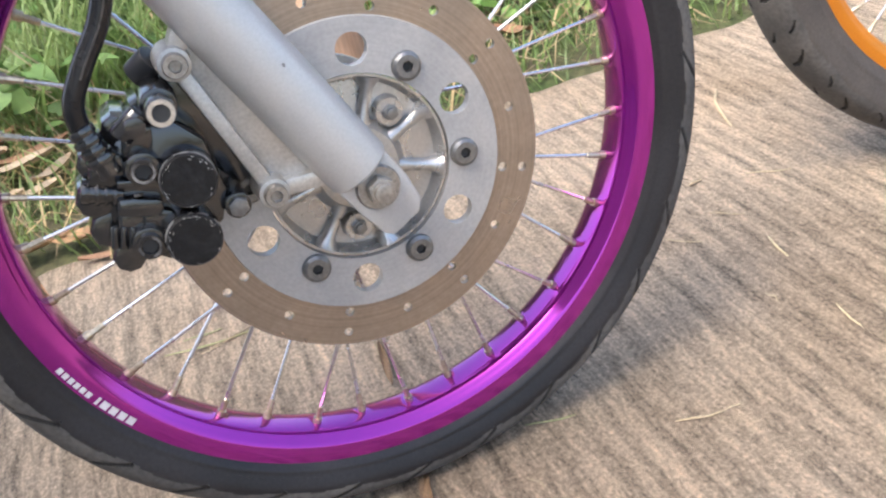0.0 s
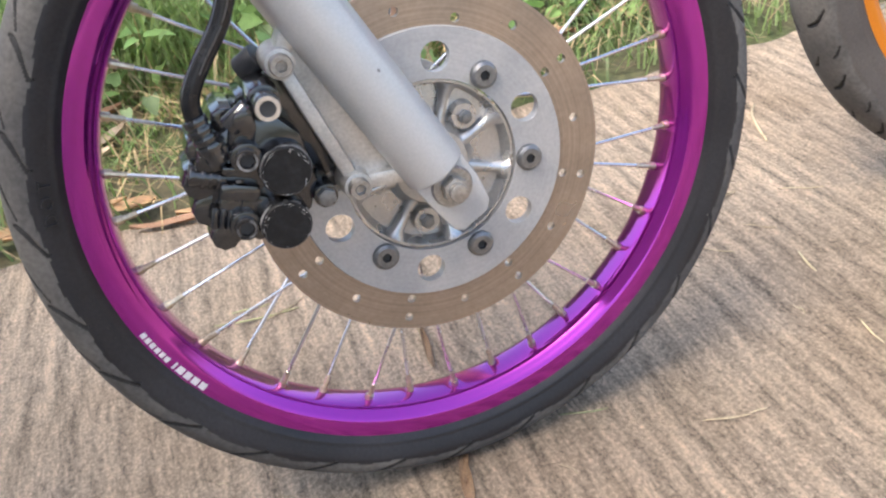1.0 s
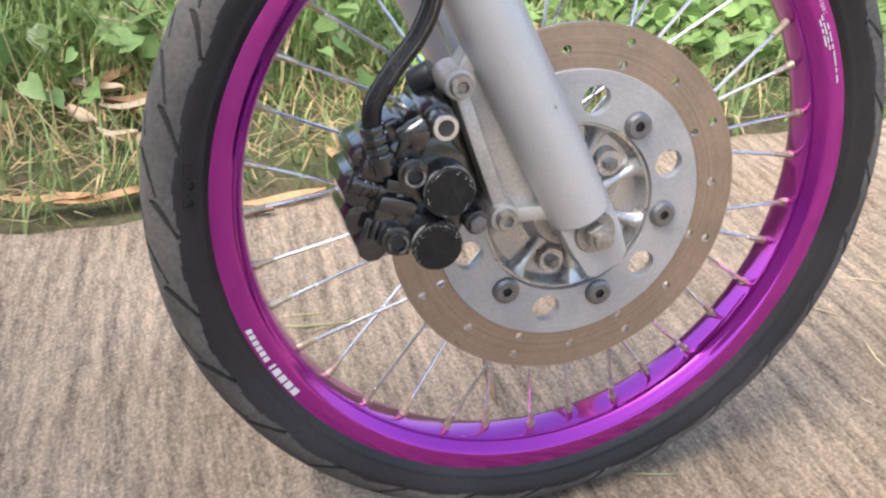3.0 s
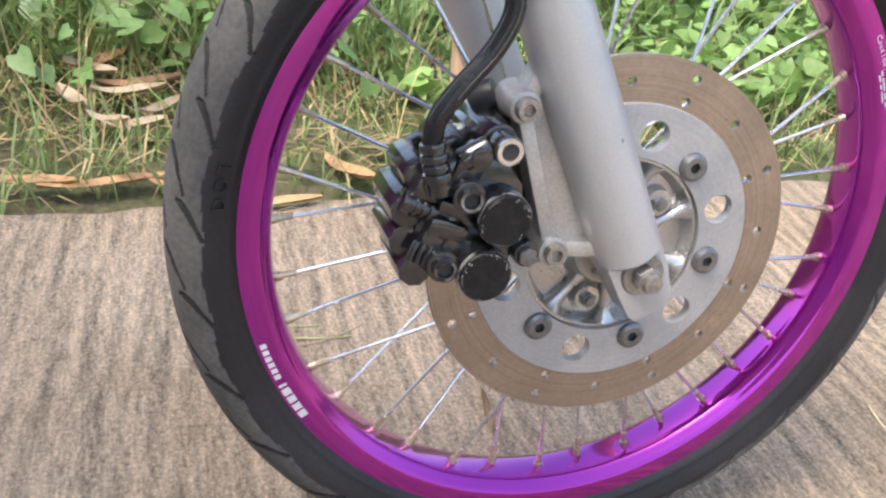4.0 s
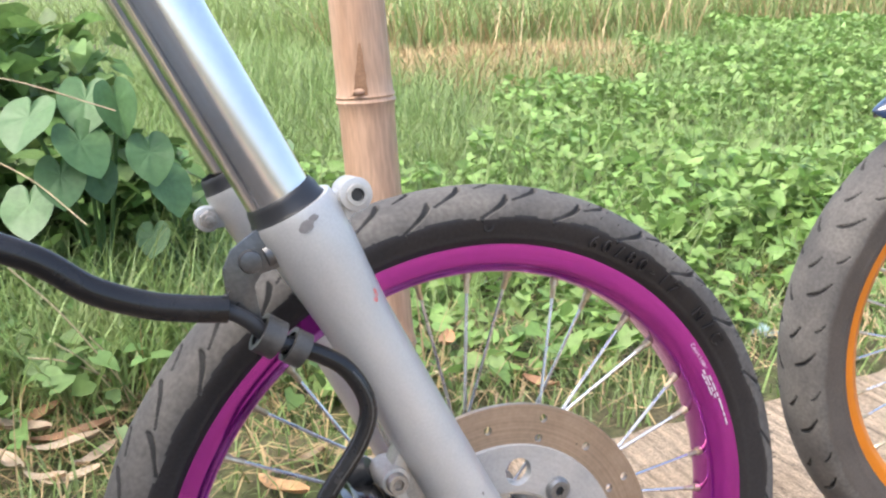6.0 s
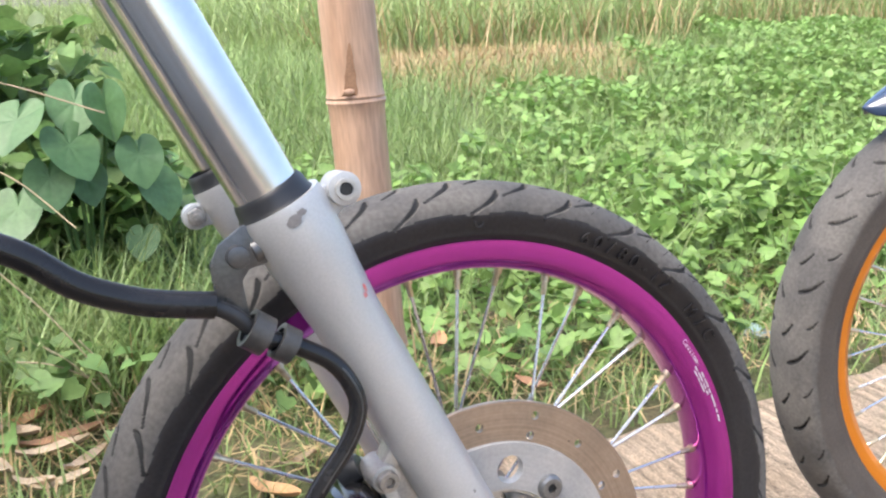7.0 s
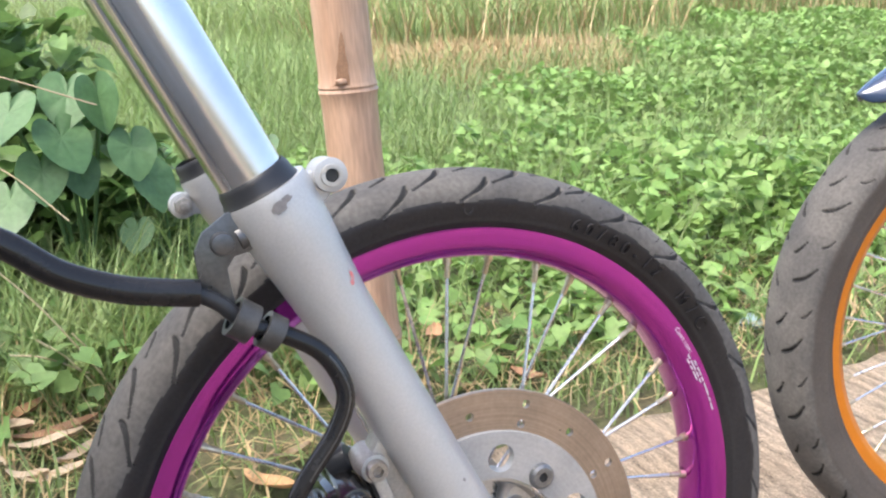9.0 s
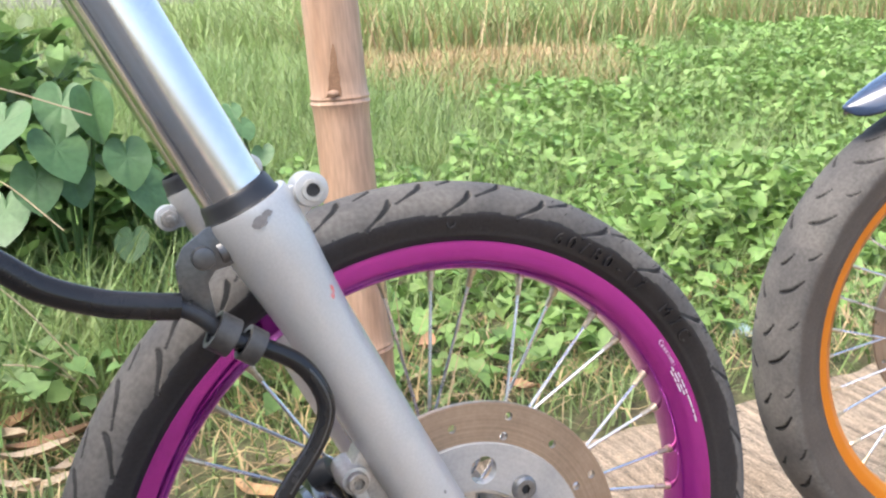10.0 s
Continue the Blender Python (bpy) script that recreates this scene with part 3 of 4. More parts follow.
def fork_leg(y, near):
    """A lower slider with collar, dust seal and bright stanchion; its axis passes through the axle."""
    base = Vector((0.0, y, -0.002)) + FD * (0.0 if near else 0.006)
    at = lambda h, n=0.0, dy=0.0: base + FD * h + FN * n + Vector((0, dy, 0))
    bm = bmesh.new()
    H = 0.3015
    lathe(bm, [(0.0135 / H, 0.0), (0.0135 / H, 0.0188), (0.0150 / H, 0.0200), (0.05 / H, 0.0203), (0.17 / H, 0.0202), (0.225 / H, 0.0206), (0.250 / H, 0.0224),
               (0.272 / H, 0.0244), (0.298 / H, 0.0254), (1, 0.0246), (1, 0.0205), (0.9, 0.0205)], at(0), at(H), 64)
    leg = part("fork_leg", bm, SILVER, bike, "silver painted fork slider")
    # flat foot that clamps the axle
    s = -1 if near else 1
    bm = bmesh.new()
    outline = [(0.030, -0.0165), (0.012, -0.0180), (-0.006, -0.0172), (-0.024, -0.0150), (-0.0290, -0.0110), (-0.0285, 0.0090), (-0.0230, 0.0150), (-0.004, 0.0180), (0.012, 0.0180), (0.030, 0.0165)]
    pts = [base + FD * h + FN * n for h, n in outline]
    y_out, y_in = y + s * 0.0110, y - s * 0.0130
    prism(bm, [(p.x, p.z) for p in pts], min(y_out, y_in), max(y_out, y_in), 0.003)
    part("axle_foot", bm, SILVER if near else CAST, leg)
    # seal and stanchion
    bm = bmesh.new()
    lathe(bm, [(0, 0.0228), (0.25, 0.0230), (0.35, 0.0220), (0.75, 0.0212), (0.95, 0.0200), (1, 0.0194), (0.2, 0.0194)], at(H - 0.003, -0.0018), at(H + 0.0110, -0.0018), 48)
    part("dust_seal", bm, SEAL, leg, "dark rubber dust seal")
    bm = bmesh.new()
    shift = -0.0024 if near else 0.0060
    cyl(bm, at(H - 0.05, shift), at(0.66, shift), 0.0192, seg=72)
    part("stanchion", bm, CHROME, leg, "mirror-bright chrome fork stanchion")
    # bosses for the mudguard, ahead and behind
    for h, n, r in ((0.2900, 0.0345, 0.0098), (0.2880, -0.0320, 0.0092)):
        bm = bmesh.new()
        c = at(h, n)
        if near and n < 0:
            continue
        yo = s * 0.010 if n > 0 else s * 0.006
        cyl(bm, c + Vector((0, yo, 0)), c - Vector((0, yo, 0)), r, seg=28, bevel=0.0012)
        web = [at(h - 0.014, math.copysign(0.018, n)), at(h + 0.008, math.copysign(0.018, n)), c + FD * 0.006, c - FD * 0.008]
        prism(bm, [(p.x, p.z) for p in web], c.y - 0.006, c.y + 0.006, 0.0015)
        part("boss", bm, SILVER, leg)
        bm = bmesh.new()
        lathe(bm, [(0, 0.0040), (0, 0.0062), (1, 0.0062), (1, 0.0)], c + Vector((0, s * 0.0125, 0)), c + Vector((0, s * 0.0065, 0)), 20)
        part("insert", bm, CAST, leg)
        # solid dark plug in place of the hole's shaded depth
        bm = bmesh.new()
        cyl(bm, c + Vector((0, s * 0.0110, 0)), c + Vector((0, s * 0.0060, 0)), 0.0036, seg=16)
        part("bolt_hole", bm, HOLE_SHADE, leg)
        if not near:
            bm = bmesh.new()
            cyl(bm, c - Vector((0, 0.0125, 0)), c - Vector((0, 0.005, 0)), 0.0066, seg=6, bevel=0.0008)
            cyl(bm, c - Vector((0, 0.0145, 0)), c - Vector((0, 0.010, 0)), 0.0030, seg=14, bevel=0.0005)
            part("boss_bolt", bm, NUT, leg, "dull hex bolt in the boss")
    return leg, at


right_leg, RL = fork_leg(-0.0755, True)
fork_leg(0.0880, False)

# worn spots on the near slider
def patch_on_leg(name, mat, h0, h1, a0, a1, r0, r1, seed):
    """A thin worn spot that hugs the slider; angles are about its axis, 0 faces the side."""
    rnd = random.Random(seed)
    n, k = 7, 7
    bm = bmesh.new()
    vs = []
    for i in range(n):
        row = []
        for j in range(k):
            u, w = i / (n - 1) * 2 - 1, j / (k - 1) * 2 - 1
            f = 1 / max(1, math.hypot(u, w)) * (1 + rnd.uniform(-0.18, 0.18) * (max(abs(u), abs(w)) > 0.9))
            h = (h0 + h1) / 2 + (h1 - h0) / 2 * u * f
            a = radians((a0 + a1) / 2 + (a1 - a0) / 2 * w * f)
            r = r0 + (r1 - r0) * (h - h0) / (h1 - h0) + 0.0003
            row.append(bm.verts.new(RL(h, r * math.sin(a), -r * math.cos(a))))
        vs.append(row)
    for i in range(n - 1):
        for j in range(k - 1):
            bm.faces.new((vs[i][j], vs[i][j + 1], vs[i + 1][j + 1], vs[i + 1][j]))
    part(name, bm, mat, right_leg)


patch_on_leg("paint_chip", CHIP, 0.2900, 0.2962, -14, 8, 0.0252, 0.0255, 1)
patch_on_leg("paint_chip", CHIP, 0.2930, 0.2970, 2, 16, 0.0253, 0.0255, 7)
patch_on_leg("red_scuff", RED, 0.2345, 0.2400, 38, 46, 0.0213, 0.0218, 2)
patch_on_leg("red_scuff", RED, 0.2325, 0.2362, 31, 40, 0.0212, 0.0215, 8)
patch_on_leg("nick", CHIP, 0.0900, 0.0925, 22, 27, 0.0205, 0.0205, 3)

# axle nut
bm = bmesh.new()
lathe(bm, [(0, 0.0), (0, 0.0125), (0.5, 0.0135), (1, 0.0135)], (0, -0.0890, 0), (0, -0.0855, 0), 32)
cyl(bm, (0, -0.0965, 0), (0, -0.0885, 0), 0.0084, seg=6, bevel=0.0008)
cyl(bm, (0, -0.1015, 0), (0, -0.0960, 0), 0.0058, seg=20, bevel=0.0008)
axle_nut = part("axle_nut", bm, NUT, bike, "zinc-plated hex axle nut")
bm = bmesh.new()
cyl(bm, (0, -0.090, 0), (0, 0.095, 0), 0.0060, seg=20)
part("axle", bm, NUT, bike)
bm = bmesh.new()
lathe(bm, [(0, 0.010), (0, 0.0150), (1, 0.0165), (1, 0.010)], (0, -0.063, 0), (0, -0.044, 0), 40)
part("spacer", bm, CAST, bike)

# caliper arm cast on the slider
FB1, FB2 = (-0.0817, 0.0990), (-0.0557, 0.0155)
bm = bmesh.new()
prism(bm, [(-0.078, 0.094), (-0.058, 0.020), (-0.040, 0.014), (-0.012, 0.020), (-0.045, 0.110), (-0.062, 0.128)], -0.0700, -0.0645, 0.001)
arm = part("caliper_arm", bm, CAST, right_leg, "cast arm that carries the caliper")
for p, q, w in ((FB1, FB2, 0.0042), (FB2, (-0.010, 0.012), 0.0050), (FB1, (-0.062, 0.130), 0.0050)):
    bm = bmesh.new()
    d = Vector((q[0] - p[0], 0, q[1] - p[1])).normalized()
    n = Vector((d.z, 0, -d.x)) * w
    a, b = Vector((p[0], 0, p[1])), Vector((q[0], 0, q[1]))
    prism(bm, [((a + n).x, (a + n).z), ((b + n).x, (b + n).z), ((b - n).x, (b - n).z), ((a - n).x, (a - n).z)], -0.0780, -0.0610, 0.002)
    part("rib", bm, CAST, arm)
for p in (FB1, FB2):
    bm = bmesh.new()
    cyl(bm, (p[0], -0.0820, p[1]), (p[0], -0.058, p[1]), 0.0088, 0.0102, seg=32, bevel=0.001)
    part("boss", bm, CAST, arm)
    bm = bmesh.new()
    lathe(bm, [(0.0, 0.0034), (0.0, 0.0060), (0.2, 0.0066), (1.0, 0.0066)], (p[0], -0.0875, p[1]), (p[0], -0.0815, p[1]), 28)
    lathe(bm, [(0.0, 0.0034), (1, 0.0034), (1, 0.0)], (p[0], -0.0874, p[1]), (p[0], -0.0845, p[1]), 6)
    part("arm_bolt", bm, NUT, arm, "hex socket bolt")

# caliper
bm = bmesh.new()
prism(bm, [(-0.138, 0.056), (-0.140, 0.036), (-0.138, 0.016), (-0.126, 0.008), (-0.100, 0.008), (-0.086, 0.014), (-0.079, 0.030), (-0.081, 0.060), (-0.092, 0.074),
           (-0.112, 0.078), (-0.128, 0.072)], -0.0900, -0.0560, 0.005)
caliper = part("brake_caliper", bm, BLACK, bike, "chipped glossy black two-piston brake caliper")


def cal(name, mat, build, label=""):
    b = bmesh.new()
    build(b)
    return part(name, b, mat, caliper, label)


def lump(name, x, z, y0, y1, r):
    """A rounded cast lump, a short fat cylinder with soft ends."""
    cal(name, BLACK, lambda b: cyl(b, (x, y0, z), (x, y1, z), r, r * 1.05, seg=9, bevel=r * 0.22))


for x, z, y0, y1, r in ((-0.1430, 0.0480, -0.0900, -0.046, 0.0098), (-0.1425, 0.0300, -0.0870, -0.046, 0.0100), (-0.1385, 0.0140, -0.0920, -0.046, 0.0088), (-0.1370, 0.0640, -0.0850, -0.046, 0.0088),
                        (-0.1180, 0.0080, -0.0800, -0.046, 0.0080), (-0.1200, 0.0770, -0.0850, -0.046, 0.0085), (-0.1040, 0.0800, -0.0760, -0.046, 0.0090)):
    lump("body_lump", x, z, y0, y1, r)
cal("inner_half", BLACK, lambda b: prism(b, [(-0.144, 0.050), (-0.144, 0.026), (-0.134, 0.010), (-0.108, 0.006), (-0.090, 0.018), (-0.082, 0.040), (-0.090, 0.074), (-0.116, 0.080), (-0.136, 0.068)], -0.0430, -0.0340, 0.003))
TILT = radians(-22)
TU, TV = Vector((math.cos(TILT), 0, math.sin(TILT))), Vector((-math.sin(TILT), 0, math.cos(TILT)))


def block(name, x, z, hu, hv, y0, y1, bevel=0.0026, slant=0.0):
    """A cast block, turned with the caliper, its front edges rounded."""
    c = Vector((x, 0, z))
    pts = [c + TU * (hu * p + slant * q) + TV * (hv * q) for p, q in ((-1, -1), (-0.2, -1.06), (1, -0.9), (1.04, 0.2), (0.92, 1), (-0.3, 1.05), (-1, 0.9))]
    cal(name, BLACK, lambda b: prism(b, [(p.x, p.z) for p in pts], y0, y1, bevel))


block("body_block", -0.1237, 0.0392, 0.0113, 0.0050, -0.0985, -0.070)
block("body_block", -0.1310, 0.0300, 0.0070, 0.0090, -0.0950, -0.070, slant=-0.001)
block("body_block", -0.1180, 0.0290, 0.0080, 0.0060, -0.0965, -0.070)
block("body_block", -0.1330, 0.0600, 0.0085, 0.0065, -0.0935, -0.065)
block("body_block", -0.1130, 0.0700, 0.0075, 0.0090, -0.0930, -0.065)
block("body_ledge", -0.1228, 0.0528, 0.0072, 0.0020, -0.1000, -0.080, 0.0008)
for k in (-1, 0, 1):
    c = Vector((-0.1372, 0, 0.0262)) + TU * (0.0042 * k)
    cal("cast_flute", BLACK, lambda b: cyl(b, (c - TV * 0.0060) + Vector((0, -0.0940, 0)), (c + TV * 0.0062) + Vector((0, -0.0940, 0)), 0.0023, seg=12, bevel=0.0008))
p0, p1 = Vector((-0.1478, -0.0890, 0.0550)), Vector((-0.1290, -0.0890, 0.0470))
for h0, h1, r in ((0.0, 1.0, 0.0056), (0.0, 0.22, 0.0064), (0.34, 0.46, 0.0068), (0.56, 0.66, 0.0066), (0.76, 0.88, 0.0070)):
    cal("slider_collar", BLACK, lambda b: cyl(b, p0.lerp(p1, h0), p0.lerp(p1, h1), r, seg=20, bevel=0.0008))
for i, (x, z) in enumerate(((-0.0962, 0.0470), (-0.1044, 0.0160))):
    cal("cylinder", BLACK, lambda b: cyl(b, (x, -0.1045, z), (x, -0.060, z), 0.0146, 0.0158, seg=40, bevel=0.0012))
    cal("worn_edge", SCUFF, lambda b: ring(b, (x, -0.1056, z), (x, -0.1030, z), 0.0141, 0.01462, 48), "edge worn to bare metal")
    cal("piston_cap", CAP, lambda b: lathe(b, [(0.0, 0.0), (0.0, 0.0135), (0.25, 0.0142), (1, 0.0143)], (x, -0.1072, z), (x, -0.1030, z), 40), "round scuffed black piston cap")
    rc = random.Random(30 + i)

    def chips(b):
        for _ in range(34):
            a, rr = rc.choice((0.4, 1.1, 1.9, 2.4, 3.3, 4.4, 5.6)) + rc.gauss(0, 0.22), rc.choice((0.01345, 0.0134, 0.0132, 0.0129, 0.0118)) * rc.uniform(0.985, 1.0)
            w, h = rc.uniform(0.0002, 0.0010), rc.uniform(0.00006, 0.00022)
            c, out = Vector((x + rr * math.cos(a), -0.10725, z + rr * math.sin(a))), Vector((math.cos(a), 0, math.sin(a)))
            al = Vector((-out.z, 0, out.x))
            b.faces.new([b.verts.new(c + al * (w * p) + out * (h * q)) for p, q in ((-1, -0.4), (-0.3, -1), (0.8, -0.5), (1, 0.5), (0.1, 1), (-0.7, 0.6))])

    cal("paint_chips", BARE, chips, "paint chipped to bare metal round the cap")
for x, z in ((-0.1150, 0.0585), (-0.1262, 0.0205)):
    cal("bridge_boss", BLACK, lambda b: cyl(b, (x, -0.1010, z), (x, -0.070, z), 0.0088, 0.0100, seg=28, bevel=0.001))
    cal("bridge_bolt", BLACK, lambda b: ring(b, (x, -0.1055, z), (x, -0.098, z), 0.0042, 0.0066, 24), "socket-head bridge bolt")
    cal("worn_rim", SCUFF, lambda b: ring(b, (x, -0.1059, z), (x, -0.1050, z), 0.0046, 0.0058, 24), "bolt rim worn to bare metal")
    # dark plug paints the shade down in the bolt's socket
    cal("socket", HOLE_SHADE, lambda b: cyl(b, (x, -0.1030, z), (x, -0.098, z), 0.0044, seg=6))
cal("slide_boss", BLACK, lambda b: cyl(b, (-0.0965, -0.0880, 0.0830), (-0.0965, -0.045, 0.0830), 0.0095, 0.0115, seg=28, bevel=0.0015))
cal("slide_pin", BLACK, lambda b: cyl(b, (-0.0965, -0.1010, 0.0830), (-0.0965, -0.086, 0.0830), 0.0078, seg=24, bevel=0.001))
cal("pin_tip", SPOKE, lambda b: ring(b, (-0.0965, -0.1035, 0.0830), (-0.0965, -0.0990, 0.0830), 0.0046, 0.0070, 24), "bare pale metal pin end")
# dark plug paints the shade within the hollow pin end
cal("pin_hole", HOLE_SHADE, lambda b: cyl(b, (-0.0965, -0.1025, 0.0830), (-0.0965, -0.098, 0.0830), 0.0050, seg=16))
cal("pad_pin", BLACK, lambda b: cyl(b, (-0.0770, -0.0930, 0.0205), (-0.0770, -0.060, 0.0205), 0.0072, seg=20, bevel=0.001))
cal("pad_pin_head", BOLT, lambda b: cyl(b, (-0.0770, -0.0965, 0.0205), (-0.0770, -0.092, 0.0205), 0.0058, seg=6, bevel=0.0008), "small dark bolt head")
cal("hose_union", BLACK, lambda b: cyl(b, (-0.1300, -0.0960, 0.0640), (-0.1300, -0.070, 0.0640), 0.0078, seg=24, bevel=0.0015))
cal("bleed_boss", BLACK, lambda b: cyl(b, (-0.1190, -0.0960, 0.0770), (-0.1060, -0.098, 0.0860), 0.0065, 0.0050, seg=20, bevel=0.001))
cal("bleed_screw", BLACK, lambda b: cyl(b, (-0.1110, -0.1040, 0.0800), (-0.1110, -0.088, 0.0800), 0.0056, seg=18, bevel=0.001))
cal("chip_mark", SCUFF, lambda b: prism(b, [(-0.124, 0.0462), (-0.1195, 0.0458), (-0.1195, 0.0471), (-0.124, 0.0475)], -0.0998, -0.0985, 0.0))
bm = bmesh.new()
prism(bm, [(-0.092, 0.100), (-0.100, 0.092), (-0.108, 0.074), (-0.070, 0.020), (-0.060, 0.026), (-0.074, 0.090)], -0.0610, -0.0530, 0.002)
part("caliper_bracket", bm, BLACK, caliper, "black steel caliper bracket")
bm = bmesh.new()
cyl(bm, (-0.101, -0.052, 0.094), (-0.090, -0.058, 0.101), 0.0085, seg=20, bevel=0.001)
part("rubber_boot", bm, SEAL, caliper)

# brake hose, its clamp and bracket
HY = -0.0900
hose_pts = [(-0.42, -0.075, 0.395), (-0.34, -0.080, 0.325), (-0.290, HY + 0.002, 0.2800), (-0.258, HY, 0.2610), (-0.2357, HY, 0.2430), (-0.2106, HY, 0.2315), (-0.190, HY, 0.2262), (-0.170, HY, 0.2225)]
bm = bmesh.new()
tube(bm, smooth_path(hose_pts, 8), 0.0074, 20)
hose = part("brake_hose", bm, HOSE, bike, "thick black rubber brake hose")
bm = bmesh.new()
tube(bm, smooth_path([(-0.172, HY, 0.2228), (-0.160, HY, 0.2150), (-0.150, HY, 0.2040), (-0.139, HY, 0.1960)], 6), 0.0045, 14)
part("ferrule", bm, SEAL, hose)
lower = smooth_path([(-0.143, HY, 0.1985), (-0.130, HY - 0.001, 0.1935), (-0.1110, HY - 0.003, 0.1810), (-0.1010, HY - 0.005, 0.1650), (-0.0992, HY - 0.006, 0.1500), (-0.1075, HY - 0.006, 0.1320),
                     (-0.1235, HY - 0.006, 0.1130), (-0.1335, HY - 0.006, 0.0980), (-0.1350, HY - 0.005, 0.0830)], 8)
bm = bmesh.new()
tube(bm, lower, 0.0053, 16)
part("lower_hose", bm, HOSE, hose)
# highlight streak on the lower hose, modelled as a thin pale strip
bm = bmesh.new()
glint = [p + Vector((0.0012, -0.0050, 0.0006)) for p in lower[18:-14]]
tube(bm, glint, 0.0006, 6)
part("hose_stripe", bm, PLATE, hose, "pale line along the hose, modelled as its highlight")
union_top, union_end = Vector((-0.1352, HY - 0.006, 0.0870)), Vector((-0.1296, HY - 0.008, 0.0600))
for h0, h1, r in ((0.0, 0.16, 0.0068), (0.20, 0.34, 0.0074), (0.38, 0.52, 0.0070), (0.56, 0.72, 0.0076), (0.0, 1.0, 0.0058)):
    bm = bmesh.new()
    cyl(bm, union_top.lerp(union_end, h0), union_top.lerp(union_end, h1), r, seg=24, bevel=0.0010)
    part("hose_collar", bm, BLACK, hose)
bm = bmesh.new()
prism(bm, [(-0.133, 0.262), (-0.150, 0.262), (-0.164, 0.253), (-0.1695, 0.243), (-0.1690, 0.230), (-0.1650, 0.212), (-0.1500, 0.205), (-0.1520, 0.220), (-0.1530, 0.232), (-0.1485, 0.238),
           (-0.1400, 0.2395), (-0.1330, 0.2440)], -0.0845, -0.0815, 0.0008)
bracket = part("hose_bracket", bm, PLATE, bike, "bent grey steel hose bracket")
bm = bmesh.new()
cyl(bm, (-0.1545, -0.0905, 0.2460), (-0.1545, -0.068, 0.2460), 0.0064, seg=24, bevel=0.0022)
part("rivet", bm, PLATE, bracket)
bm = bmesh.new()
cyl(bm, (-0.146, -0.079, 0.2460), (-0.118, -0.0755, 0.256), 0.0080, seg=20, bevel=0.001)
part("boss", bm, PLATE, bracket)
d = Vector((0.0175, 0, -0.0125)).normalized()
for c, rr, ll, mat in ((Vector((-0.1495, HY, 0.2040)), 0.0112, 0.0060, CLAMP), (Vector((-0.1350, HY, 0.1950)), 0.0104, 0.0050, CLAMP)):
    bm = bmesh.new()
    ring(bm, c - d * ll, c + d * ll, rr - 0.0030, rr, 32)
    part("clamp_ring", bm, mat, bracket)
    bm = bmesh.new()
    cyl(bm, c - d * (ll - 0.002), c + d * (ll - 0.001), rr - 0.0028, seg=24)
    part("grommet", bm, SEAL, bracket)

# ---- the second motorcycle ----
OX, OY = 0.691, 0.084
second_bike = new("motorcycle")
second_bike.matrix_world = pose(OX, OY, 0.2745, -2.1, 0, -12.7)
tagged(second_bike, "motorcycle front wheel with orange rim and dusty tyre, parked on concrete", "motorcycle")
part("tyre", tyre_mesh("tyre", DUSTY_SIDEWALL, TREAD, 0.2755, 0.0385, 0.2525, ((0.26, 0.72, -0.26, 0.50, 0.0090), (0.62, 0.86, -0.17, 0.96, 0.0058), (0.06, 0.28, -0.18, 0.14, 0.0084)), 23), None, second_bike, "dusty dark grey grooved tyre")
part("rim", rim_mesh("rim", ORANGE), None, second_bike, "orange anodised alloy rim")
bm = bmesh.new()
lathe(bm, [(0, 0.012), (0, 0.030), (0.15, 0.054), (0.22, 0.054), (0.26, 0.033), (0.74, 0.033), (0.78, 0.054), (0.85, 0.054), (1, 0.030), (1, 0.012), (0, 0.012)], (0, -0.042, 0), (0, 0.042, 0), 48)
part("hub", bm, CAST, second_bike)
spokes(second_bike, -7, 0.050, 0.024, 0)
holes2 = [(0.108 - 0.008 * (i % 4), 10.0 * i, 0.0028) for i in range(36)] + [(0.070, 30 + 60 * i, 0.0095) for i in range(6)]
holed_ring("brake_disc", 0.050, 0.116, 0.0400, 0.0440, holes2, DISC, second_bike, "drilled steel brake disc on the far side")
n1, n2 = 40, 17
mudguard = np.zeros((n1, n2 * 2, 3))
for i in range(n1):
    u = i / (n1 - 1)
    a = radians(127.2 - 107 * u ** 2.2)
    wide = 0.047 * min(1.0, 0.03 + 1.9 * u ** 0.95) if u < 0.52 else 0.047
    for j in range(n2):
        w = j / (n2 - 1) * 2 - 1
        for k, off in ((j, 0.0), (2 * n2 - 1 - j, -0.003 * min(1, 6 * u))):
            r = 0.3185 - 0.0215 * abs(w) ** 2.4 * min(1, 2.2 * u ** 0.6) - 0.003 * math.exp(-30 * u) + off
            mudguard[i, k] = (r * math.cos(a), wide * w, r * math.sin(a))
part("mudguard", grid_mesh("mudguard", mudguard, False, True, (BLUE,)), None, second_bike, "glossy dark blue mudguard")

# ---- bamboo post ----
post = new("bamboo_post")
post.matrix_world = pose(0.150, 0.62, 0.0, 0, -2.0, 0)
tagged(post, "dry brown bamboo post stuck in the grass", "post")
NODES = (0.19, 0.535, 0.93)
prof_pts = [(0.0, 0.0385)]
for z in NODES:
    for dz, dr in ((-0.03, 0.0), (-0.010, 0.0008), (-0.004, 0.0032), (0.000, 0.0012), (0.003, 0.0026), (0.008, 0.0006), (0.03, 0.0)):
        prof_pts.append((z + dz, 0.0378 - 0.0022 * z + dr))
prof_pts += [(1.60, 0.034), (1.60, 0.028), (1.5, 0.0)]
bm = bmesh.new()
